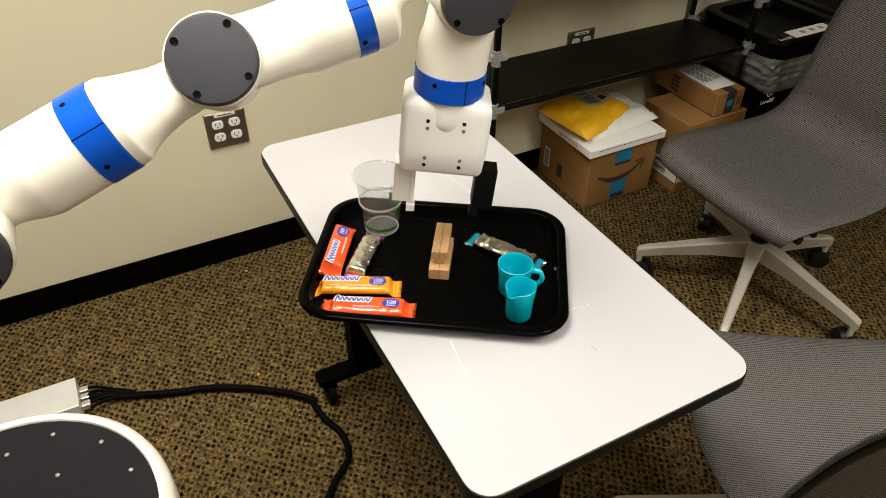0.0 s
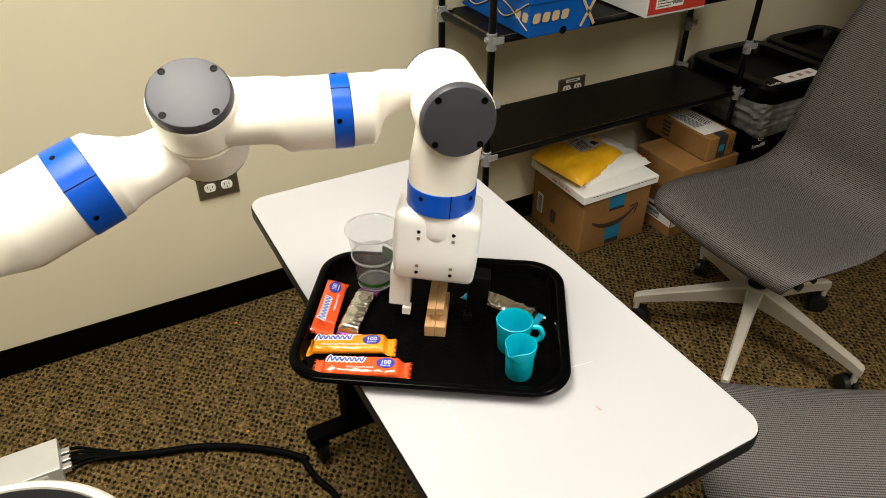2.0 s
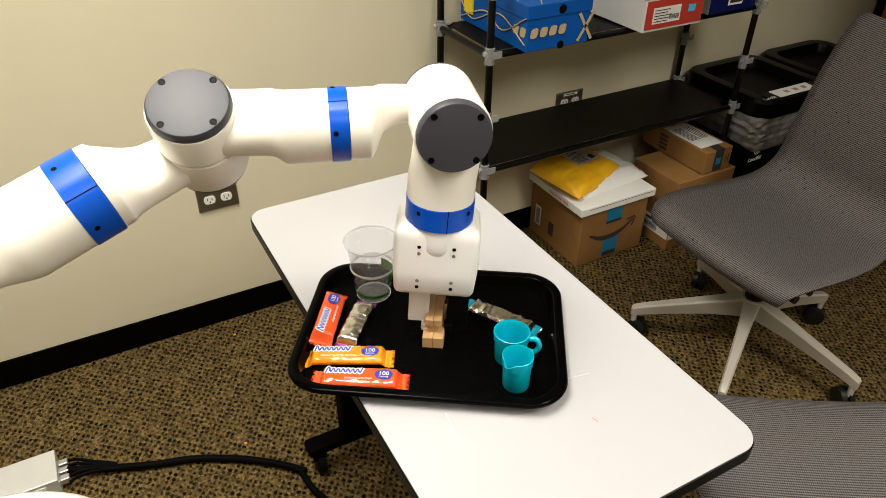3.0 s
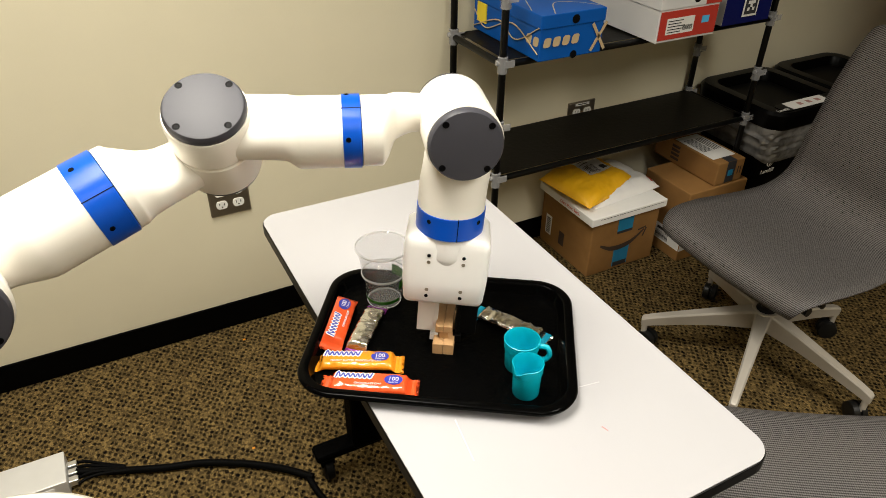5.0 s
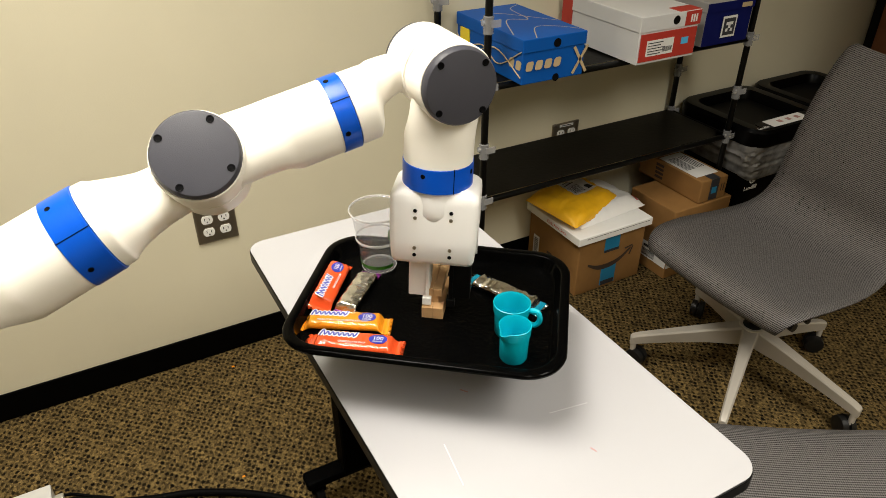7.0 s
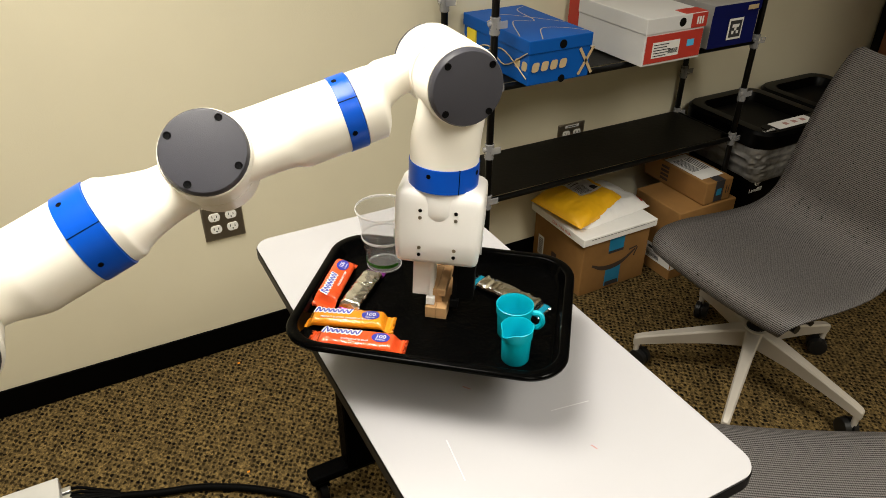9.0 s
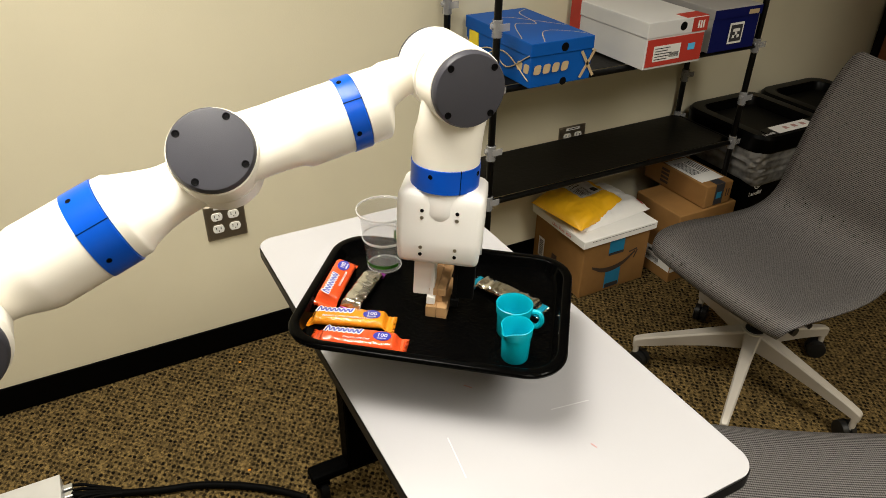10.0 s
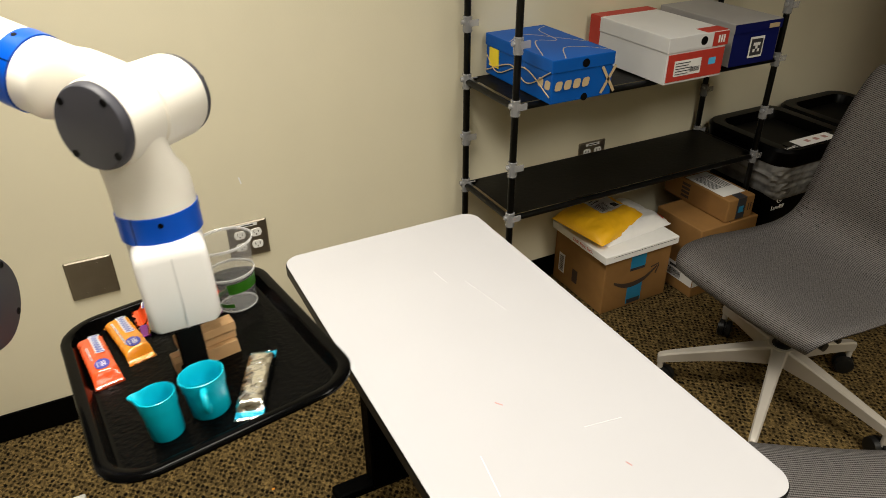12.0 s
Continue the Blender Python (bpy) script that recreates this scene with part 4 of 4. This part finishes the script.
    links["forearm"] = fo

    wr = part("wrist_link", rings(bmesh.new(), smooth_sections([(0.1905, -0.047, 0.047, -0.047, 0.047, 2.0), (0.2155, -0.047, 0.047, -0.047, 0.047, 2.0), (0.222, -0.041, 0.0475, -0.041, 0.0455, 2.0), (0.238, -0.004, 0.050, -0.020, 0.042, 2.2), (0.265, 0.008, 0.054, -0.014, 0.038, 2.3), (0.295, 0.012, 0.060, -0.018, 0.034, 2.3), (FORE, 0.014, 0.062, -0.024, 0.030, 2.3)])), "robot_white", t, "white wrist fork", smooth=True)
    part("wrist_housing", turned([(0.002, 0.0500), (0.003, 0.0520), (0.070, 0.0520), (0.0745, 0.0505)], (0, 1, 0), (FORE, 0, 0), 44), "robot_white", wr, smooth=True)
    c = cap(wr, 0.0855, 0.0505, 1, 0.043)
    c.matrix_basis = pose(FORE, 0, 0)
    links["wrist_link"] = wr

    ha = part("hand", rings(bmesh.new(), smooth_sections([(0.0, -0.046, 0.004, -0.046, 0.046, 2.6), (0.05, -0.047, 0.020, -0.0475, 0.0475, 2.3), (0.085, -0.0485, 0.046, -0.0485, 0.0485, 2.05), (0.118, -0.0485, 0.0485, -0.0485, 0.0485, 2.0)])), "robot_white", t, "white wrist tube", smooth=True)
    part("wrist_cover", turned([(-0.002, 0.0500), (-0.003, 0.0520), (-0.050, 0.0520), (-0.0537, 0.0505)], (0, 1, 0), (0, 0, 0), 44), "robot_white", ha, smooth=True)
    cap(ha, -0.0657, 0.0500, -1, 0.042)
    band(ha, 0.116, 0.152, 0.0485)
    links["hand"] = ha

    gr = bmesh.new()
    secs = []
    for x, hy, hz, r in ((0.150, 0.034, 0.050, 0.012), (0.155, 0.040, 0.058, 0.012), (0.160, 0.0425, 0.0615, 0.010), (0.170, 0.0437, 0.0625, 0.010), (0.225, 0.0437, 0.0625, 0.010), (0.258, 0.0437, 0.0600, 0.010), (0.265, 0.039, 0.0580, 0.009), (0.267, 0.035, 0.0540, 0.007)):
        secs.append([Vector((x, a, b)) for a, b in rounded(2 * hy, 2 * hz, r, 5)])
    g = part("gripper", rings(gr, secs), "gripper_white", t, "white box-shaped gripper housing", smooth=True)
    part("collar", turned([(0.148, 0.0440), (0.152, 0.0462), (0.185, 0.0462), (0.196, 0.0435), (0.203, 0.037), (0.207, 0.026), (0.2085, 0.008)], (1, 0, 0), (0, 0, 0), 48), "gripper_white", g, smooth=True)
    for x, mt in ((0.1798, "screw"), (0.1910, "steel"), (0.2385, "steel"), (0.2497, "screw")):
        for s in (-1, 1):
            part("housing_screw", turned([(0, 0.0028), (0.0006, 0.0028), (0.0003, 0.0018)], (0, -1, 0), (x, -0.0439, s * 0.0251), 10), mt, g)
    for s in (-1, 1):
        part("housing_seam", bx(0.166, 0.264, -0.0008, 0.0008, s * 0.0610 - 0.0018, s * 0.0610 + 0.0018), "silver", g, "fine seam between the housing halves")
    part("slide_rail", bx(0.262, 0.272, -0.014, 0.014, -0.053, 0.053, bevel=0.002), "dark", g, "dark finger slide")
    fl = part("finger", bx(0.268, 0.336, -0.016, 0.014, -0.034, -0.0015, bevel=0.0015), "gripper_white", g, "white printed finger")
    part("finger_hook", bx(0.3362, 0.349, -0.022, -0.006, -0.012, 0.001, bevel=0.001), "gripper_white", fl)
    part("finger_rib", bx(0.275, 0.335, -0.0185, -0.0162, -0.008, -0.0025, bevel=0.0006), "gripper_white", fl)
    fr = part("finger", bx(0.268, 0.336, -0.016, 0.014, 0.0015, 0.034, bevel=0.0015), "dark", g, "black finger")
    part("finger_hook", bx(0.3362, 0.349, -0.022, -0.006, -0.001, 0.012, bevel=0.001), "dark", fr)
    part("finger_rib", bx(0.275, 0.335, -0.0185, -0.0162, 0.0025, 0.008, bevel=0.0006), "dark", fr)
    links["gripper"], links["finger_a"], links["finger_b"] = g, fl, fr
    return links


LINKS = build_robot()

# ---- on the floor ----
t = thing("power_unit", pose(-0.83, -0.415, 0, 0, 0, 0), "silver metal power box with labels on the carpet", "power supply")
part("case", bx(-0.30, 0.20, -0.055, 0.05, 0.0, 0.052, bevel=0.002), "silver", t)
part("label", bx(-0.1, 0.17, -0.0562, -0.0545, 0.008, 0.042), "paper", t, "white rating label")
for k in range(4):
    part("print_bar", bx(-0.08 + 0.065 * k, -0.03 + 0.065 * k, -0.0566, -0.056, 0.012 + 0.006 * (k % 2), 0.034), "ink", t)
for k in range(3):
    part("connector", bx(0.20, 0.222, -0.04 + 0.026 * k, -0.022 + 0.026 * k, 0.012, 0.03, bevel=0.002), "bolt", t, "metal connector")
for x, y in ((-0.103, -0.088), (-0.192, -0.53)):
    bit = thing("lint", pose(x, y, 0.0), "tiny scrap of orange wrapper on the carpet", "scrap", "scraps on the carpet")
    part("scrap", bx(-0.004, 0.004, -0.0025, 0.0025, 0.0, 0.0025, bevel=0.0008), "orange_wrap", bit)
CABLE = [(-0.612, -0.42, 0.022), (-0.55, -0.445, 0.016), (-0.42, -0.497, 0.013), (-0.32, -0.53, 0.013), (-0.22, -0.585, 0.013), (-0.14, -0.645, 0.013), (-0.085, -0.70, 0.013)]
t = thing("floor_cable", pose(0, 0, 0), "thick black cable bundle running over the carpet", "cable")
part("cable_run", tube_along(spline(CABLE, 8), 0.0095, 10), "cable", t, smooth=True)
part("branch", tube_along(spline([(-0.095, -0.69, 0.010), (-0.085, -0.76, 0.009), (-0.062, -0.83, 0.009), (-0.075, -0.90, 0.009), (-0.14, -0.96, 0.009), (-0.19, -1.05, 0.009), (-0.18, -1.2, 0.009)], 8), 0.0085, 10), "cable", t, smooth=True)
for k in range(5):
    dy = (k - 2) * 0.014
    part("wire", tube_along(spline([(-0.61, -0.425 + dy * 1.3, 0.022), (-0.585, -0.428 + dy, 0.025), (-0.55, -0.44 + dy * 0.6, 0.022), (-0.50, -0.463 + dy * 0.3, 0.019)], 5), 0.004, 8), "cable", t, smooth=True)

# ---- tray and what lies on it ----
TRAY = pose(0.059, -1.117, 0.7352, 0, 0, -33.8)
CARGO = []


def on_tray(ob, x, y, z=0.0045, rx=0, ry=0, rz=0):
    m = pose(x, y, z, rx, ry, rz)
    ob.matrix_basis = TRAY @ m
    CARGO.append((ob, m))
    return ob


def build_tray():
    t = thing("serving_tray", TRAY, "black plastic cafeteria tray with a raised rim", "tray")
    secs = []
    for w, h, r, z in ((0.354, 0.253, 0.040, 0.0042), (0.360, 0.259, 0.042, 0.0050), (0.365, 0.264, 0.044, 0.0085), (0.374, 0.273, 0.049, 0.0205), (0.377, 0.276, 0.051, 0.0228), (0.380, 0.279, 0.052, 0.0235), (0.399, 0.298, 0.058, 0.0235), (0.403, 0.302, 0.060, 0.0225), (0.406, 0.305, 0.060, 0.0195), (0.405, 0.304, 0.060, 0.0165), (0.398, 0.297, 0.058, 0.0165), (0.380, 0.279, 0.052, 0.0185), (0.366, 0.265, 0.044, 0.0005), (0.350, 0.250, 0.038, 0.0002)):
        secs.append([Vector((x, y, z)) for x, y in rounded(w + 0.010, h + 0.010, r, 9)])
    part("rim", rings(bmesh.new(), secs), "tray", t, smooth=True)
    part("tray_floor", slab(rounded(0.362, 0.261, 0.040, 9), 0.0042, 0.0046), "tray_floor", t, "black basket-weave tray floor")
    CARGO.append((t, pose(0, 0, 0)))
    return t


build_tray()


def wrapper_mesh(L, w, h, seed, crumple):
    """A flow-wrapped bar: a pillow with flat crimped, saw-toothed ends."""
    bm = bmesh.new()
    n, k = 64, 24
    secs = []
    for i in range(n + 1):
        u = i / n
        x = (u - 0.5) * L
        e = min(u, 1 - u) / 0.12
        s = min(1.0, max(0.0, (e - 0.55) / 0.6))
        s = s * s * (3 - 2 * s)
        hh = 0.0007 + (h / 2) * s
        ww = (w / 2) * (1.0 + 0.07 * (1 - s)) * (1 - 0.05 * math.sin(math.pi * min(1, e)) * (e < 1))
        sec = []
        for j in range(k):
            a = 2 * math.pi * j / k
            c, q = math.cos(a), math.sin(a)
            y = ww * math.copysign(abs(c) ** 0.75, c)
            z = hh + hh * math.copysign(abs(q) ** 0.8, q)
            z += crumple * (0.0009 * noise.noise((x * 90, y * 120, seed)) + 0.0007 * noise.noise((x * 220, y * 260, seed + 5))) * (q > 0) * (0.4 + s)
            z += 0.0009 * math.sin(x * 1900) * (1 - s) * (q > -0.2)
            dx = 0.0022 * (1 if (j % 2) else -1) * (i in (0, n)) * (1 if i else -1)
            sec.append(Vector((x + dx, y, max(0.0001, z))))
        secs.append(sec)
    return rings(bm, secs)


def snack_bar(label, L, w, h, material, seed, printed=None, ends=None):
    t = thing("snack_bar", pose(0, 0, 0), label, "snack bar", "wrapped snack bars on the tray")
    part("wrapper", wrapper_mesh(L, w, h, seed, 1.5 if material == "foil" else 1.2), material, t, smooth=True)
    zt = h + 0.0024
    if ends:
        for s in (-1, 1):
            part("end_band", bx(s * L * 0.44 - 0.007, s * L * 0.44 + 0.007, -w * 0.52, w * 0.52, 0.0002, 0.0028, bevel=0.0008), ends, t, "coloured crimped end")
    if printed:
        run = [(-0.029 + 0.0036 * k, (0.0055 if k % 2 else -0.0045) * (1.25 if k in (0, 1, 15) else 0.8)) for k in range(16)]
        for name, r, mt, lift, lab in (("logo_halo", 0.0031, "paper", -0.0003, "white outline of the logo"), ("logo", 0.0016, "blue_ink", 0.0, "wavy dark blue logo stroke")):
            bm = tube_along(spline([(x, y, 0) for x, y in run], 4), r, 6)
            for v in bm.verts:
                v.co.z = zt + lift + v.co.z * 0.15
            part(name, bm, mt, t, lab, smooth=True).matrix_basis = pose(-L * 0.15, 0.005, 0)
        text(printed, 0.0047, "paper", t, pose(-L * 0.01, -w * 0.25, zt - 0.0008, 0, 0, 0), "small white lettering", 0.0004)
        ov = part("oval_badge", slab([(0.0135 * math.cos(i * math.pi / 12), 0.0098 * math.sin(i * math.pi / 12)) for i in range(24)], zt - 0.0012, zt - 0.0004), "blue_ink", t, "dark blue oval badge")
        ov.matrix_basis = pose(L * 0.25, 0.001, 0)
        text("100", 0.0105, "paper", t, pose(L * 0.25, 0.002, zt - 0.0003), "white lettering", 0.0003)
        text("Calories", 0.0042, "paper", t, pose(L * 0.25, -0.0045, zt - 0.0003), "white lettering", 0.0003)
    return t


on_tray(snack_bar("red wrapped granola bar lying on the tray", 0.142, 0.036, 0.015, "red_wrap", 1, "CHOCOLATE CHIP"), -0.0966, -0.1165, rz=2.8)
on_tray(snack_bar("orange wrapped granola bar lying on the tray", 0.138, 0.036, 0.015, "orange_wrap", 2, "PEANUT BUTTER CHOCOLATE CHIP"), -0.1240, -0.0710, rz=5.8)
on_tray(snack_bar("red wrapped granola bar leaning on the tray's rim", 0.130, 0.035, 0.015, "red_wrap", 3, "CHOCOLATE CHIP"), -0.173, 0.014, 0.0095, rx=15, rz=90)
on_tray(snack_bar("silver foil snack bar with purple ends", 0.120, 0.034, 0.013, "foil", 4, ends="purple_wrap"), -0.1265, 0.008, rz=82.5)
on_tray(snack_bar("silver foil snack bar with cyan ends", 0.137, 0.034, 0.012, "foil", 5, ends="cyan_wrap"), 0.1065, 0.0464, rz=-27.7)


def block_stack():
    t = thing("wooden_handle", pose(0, 0, 0), "stack of small bare wooden blocks glued to the tray", "wooden blocks")
    for s in (-1, 1):
        part("block", bx(s * 0.0082 - 0.0080, s * 0.0082 + 0.0080, -0.045, 0.042, 0, 0.020, bevel=0.0008), "wood", t)
        part("block", bx(s * 0.0065 - 0.0063, s * 0.0065 + 0.0063, -0.034, 0.045, 0.0345, 0.047, bevel=0.0008), "wood", t)
    part("block", bx(-0.007, 0.007, -0.030, 0.044, 0.0202, 0.0343, bevel=0.0008), "wood", t)
    return t


on_tray(block_stack(), 0.0027, 0.012)


def measuring_cup(label, spout, handle, r=0.0265, h=0.058):
    t = thing("measuring_cup", pose(0, 0, 0), label, "cup", "teal cups on the tray")
    n = 48
    prof = [(0.0001, 0.0), (r * 0.86, 0.0), (r * 0.92, 0.0025), (r * 0.97, h * 0.72), (r * 0.985, h * 0.725), (r * 1.03, h * 0.73), (r * 1.07, h), (r * 1.03, h + 0.0006), (r * 0.99, h * 0.97), (r * 0.93, h * 0.72), (r * 0.86, 0.004), (0.0001, 0.003)]
    secs = []
    for rr, z in prof:
        sec = []
        for i in range(n):
            a = 2 * math.pi * i / n
            q = rr
            if spout is not None and z > h * 0.7:
                da = (math.degrees(a) - spout + 180) % 360 - 180
                q = rr + 0.010 * math.exp(-(da / 16.0) ** 2) * ((z - h * 0.7) / (h * 0.3))
            sec.append(Vector((q * math.cos(a), q * math.sin(a), z)))
        secs.append(sec)
    part("bowl", rings(bmesh.new(), secs), "teal", t, smooth=True)
    if handle is None:
        return t
    a = radians(handle)
    d = Vector((math.cos(a), math.sin(a), 0))
    bm = tube_along(spline([d * (r * 0.95) + Vector((0, 0, h * 0.86)), d * (r + 0.012) + Vector((0, 0, h * 0.88)), d * (r + 0.017) + Vector((0, 0, h * 0.66)), d * (r + 0.011) + Vector((0, 0, h * 0.44)), d * (r * 0.93) + Vector((0, 0, h * 0.42))], 6), 0.0042, 8)
    part("handle", bm, "teal", t, smooth=True)
    return t


on_tray(measuring_cup("small teal plastic jug with a pouring spout", 240, None, 0.0215, 0.058), 0.1325, -0.099)
on_tray(measuring_cup("small teal plastic cup with a loop handle", None, -12, 0.0258, 0.054), 0.1235, -0.0435)


def clear_cup():
    t = thing("clear_cup", pose(0, 0, 0), "clear plastic drinking cup with green print", "cup")
    prof = [(0.0001, 0.001), (0.027, 0.001), (0.029, 0.003), (0.0345, 0.056), (0.0360, 0.058), (0.0362, 0.062), (0.0415, 0.107), (0.0445, 0.110), (0.0435, 0.112), (0.041, 0.110), (0.0355, 0.062), (0.0338, 0.056), (0.0283, 0.004), (0.0265, 0.0022), (0.0001, 0.0022)]
    part("cup_wall", turned([(z, r) for r, z in prof], seg=48), "clear", t, smooth=True)
    for name, z, r in (("rim", 0.110, 0.0447), ("ridge", 0.059, 0.0365)):
        part(name, turned([(z - 0.0025, r), (z - 0.001, r + 0.0011), (z + 0.0014, r + 0.0011), (z + 0.0024, r), (z + 0.0014, r - 0.001), (z - 0.001, r - 0.001), (z - 0.0025, r)], seg=48, close=False), "clear_edge", t, "rolled rim" if name == "rim" else "", smooth=True)
    part("bottom_ring", turned([(0.0, 0.0280), (0.0012, 0.0292), (0.0030, 0.0294), (0.0030, 0.0280), (0.0, 0.0280)], seg=48, close=False), "clear_edge", t, smooth=True)
    for a0, a1, z0, z1, in ((185, 335, 0.010, 0.017), (-30, 75, 0.034, 0.052)):
        bm = bmesh.new()
        rows = []
        for i in range(13):
            a = radians(a0 + (a1 - a0) * i / 12)
            rows.append([Vector(((0.0291 + 0.109 * z) * math.cos(a), (0.0291 + 0.109 * z) * math.sin(a), z)) for z in (z0, z1)])
        vs = [[bm.verts.new(p) for p in r] for r in rows]
        for p, q in zip(vs, vs[1:]):
            bm.faces.new((p[0], q[0], q[1], p[1]))
        bmesh.ops.solidify(bm, geom=bm.faces[:], thickness=0.0003)
        part("green_print", bm, "green_ink", t, "green leaf print")
    return t


on_tray(clear_cup(), -0.1120, 0.0945)

# ---- motion ----
ARM = [  # seven joint angles, then the tray's sag about x, y and z and its slip in the grip in millimetres
    (0, (-0.8, -21.1, -31.5, 10.9, 31.2, 107.2, 21.7, 0, 0, 0, 0, 0, 0)),
    (0.5, (-0.8, -21.1, -31.5, 10.9, 31.2, 107.2, 21.7, 0, 0, 0, 0, 0, 0)),
    (1, (-0.8, -21.1, -31.5, 10.9, 31.2, 107.2, 21.7, 0, 0, 0, 0, 0, 0)),
    (1.5, (1.2, -19.8, -38.0, 13.6, 36.4, 103.1, 27.3, 0, 0, 0, 0, 0, 0)),
    (2, (8.6, -15.6, -60.3, 30.1, 55.2, 94.1, 16.5, 0, 0, 0, 0, 0, 0)),
    (2.5, (8.6, -16.0, -61.6, 32.2, 57.1, 93.2, 11.5, 0, 0, 0, 0, 0, 0)),
    (3, (8.9, -16.2, -61.7, 32.5, 56.6, 93.4, 11.2, 0, 0, 0, 0, 0, 0)),
    (5, (9.4, -15.9, -62.0, 33.3, 56.1, 93.1, 10.8, 0, 0, 0, 0, 0, 0)),
    (5.5, (8.5, -16.4, -62.6, 33.0, 55.3, 93.9, 10.5, 0, 0, 0, 0, 0, 0)),
    (6, (5.4, -18.5, -51.1, 22.4, 46.1, 99.0, 21.0, -0.3, 1.0, -0.5, 0, 0, 0)),
    (6.5, (0.7, -21.2, -39.7, 10.3, 36.6, 106.3, 29.1, -0.5, 2.0, -1.0, 0, 0, 0)),
    (7, (1.0, -21.0, -39.5, 10.2, 35.8, 105.9, 29.2, -0.5, 2.0, -1.0, 0, 0, 0)),
    (9, (0.5, -21.4, -39.6, 10.7, 35.8, 106.4, 29.1, -0.5, 2.0, -1.0, 0, 0, 0)),
    (9.5, (0.9, -21.4, -39.4, 10.5, 36.0, 106.4, 29.1, -0.5, 2.0, -1.0, 0, 0, 0)),
    (10, (1.0, -21.2, -39.5, 10.9, 35.3, 106.4, 28.7, -0.5, 2.0, -1.0, 0, 0, 0)),
    (10.5, (4.9, -22.9, -47.5, 15.7, 40.2, 105.3, 29.0, -1.5, 2.4, -1.4, 0, 0, 0)),
    (11, (21.3, -32.4, -62.4, 42.1, 37.0, 97.0, 29.0, -2.6, 2.8, -1.8, 0.9, 1.1, 0.7)),
    (11.5, (51.1, -49.5, -82.7, 85.4, 27.8, 80.3, 35.6, -2.2, 4.5, -2.7, 4.5, -2.0, -4.0)),
    (12, (67.3, -58.1, -104.1, 114.7, 29.3, 72.0, 45.1, -0.7, 3.2, 10.0, 4.9, -3.4, 18.0)),
]


def glide(t, k):
    """Joint k at time t, on a curve that does not overshoot."""
    ts, v = [r[0] for r in ARM], [r[1][k] for r in ARM]
    n = len(ts)
    d = [(v[i + 1] - v[i]) / (ts[i + 1] - ts[i]) for i in range(n - 1)]
    i = max(0, min(n - 2, max(j for j in range(n) if ts[j] <= t + 1e-9)))
    def slope(j):
        if j == 0 or j == n - 1:
            return d[0] if j == 0 else d[-1]
        a, b = d[j - 1], d[j]
        return 0.0 if a * b <= 0 else 2 * a * b / (a + b)
    h = ts[i + 1] - ts[i]
    s = (t - ts[i]) / h
    return (2 * s ** 3 - 3 * s * s + 1) * v[i] + (s ** 3 - 2 * s * s + s) * h * slope(i) + (3 * s * s - 2 * s ** 3) * v[i + 1] + (s ** 3 - s * s) * h * slope(i + 1)


def turn(axis, deg):
    return Matrix.Rotation(radians(deg), 4, axis)


def arm_pose(t):
    q = [glide(t, k) for k in range(7)]
    m0 = Matrix.Translation(PAN) @ turn("Z", q[0])
    m1 = m0 @ Matrix.Translation((0.117, 0, 0.06)) @ turn("Y", q[1])
    m2 = m1 @ turn("X", q[2])
    m3 = m2 @ Matrix.Translation((UPPER, 0, 0)) @ turn("Y", q[3])
    m4 = m3 @ turn("X", q[4])
    m5 = m4 @ Matrix.Translation((FORE, 0, 0)) @ turn("Y", q[5])
    m6 = m5 @ turn("X", q[6])
    return {"shoulder": m0, "upper_arm": m1, "elbow_link": m2, "forearm": m3, "wrist_link": m4, "hand": m5, "gripper": m6}


def sag(t):
    """The loaded tray tips a little about the wooden handle by which it is held."""
    grip = Matrix.Translation((0.003, 0.012, 0.03))
    now, start = [glide(t, k) for k in (7, 8, 9)], [glide(5.6, k) for k in (7, 8, 9)]
    x, y, z = [a - b for a, b in zip(now, start)]
    slip = Matrix.Translation([glide(t, k) / 1000 for k in (10, 11, 12)])
    return slip @ grip @ turn("Z", z) @ turn("Y", y) @ turn("X", x) @ grip.inverted()


def slide(t, ob):
    """The light cups slide a little over the tray as it swings round."""
    u = min(1.0, max(0.0, (t - 10.8) / 0.6))
    u = u * u * (3 - 2 * u) * (ob.name.startswith("measuring_cup"))
    return Matrix.Translation((-0.008 * u, 0.027 * u, 0))


def motions():
    times = [round(0.1 * i, 1) for i in range(121)]
    poses = {t: arm_pose(t) for t in times}
    home = Matrix.Translation(-ROBOT)
    for name in ("shoulder", "upper_arm", "elbow_link", "forearm", "wrist_link", "hand", "gripper"):
        walk(LINKS[name], [(t, home @ poses[t][name]) for t in times])
    grip = [(0.0, 0.043), (2.45, 0.043), (2.6, 0.039), (2.85, 0.016), (3.0, 0.0125), (12.0, 0.0125)]
    walk(LINKS["finger_a"], [(t, pose(0, 0, 0.010 - g)) for t, g in grip])
    walk(LINKS["finger_b"], [(t, pose(0, 0, 0.010 + g)) for t, g in grip])
    held = 5.6
    hold = poses[held]["gripper"].inverted() @ TRAY
    for ob, m in CARGO:
        rows = [(0.0, TRAY @ m), (held, TRAY @ m)]
        rows += [(t, poses[t]["gripper"] @ hold @ sag(t) @ slide(t, ob) @ m) for t in times if t > held + 0.05]
        walk(ob, rows)


motions()
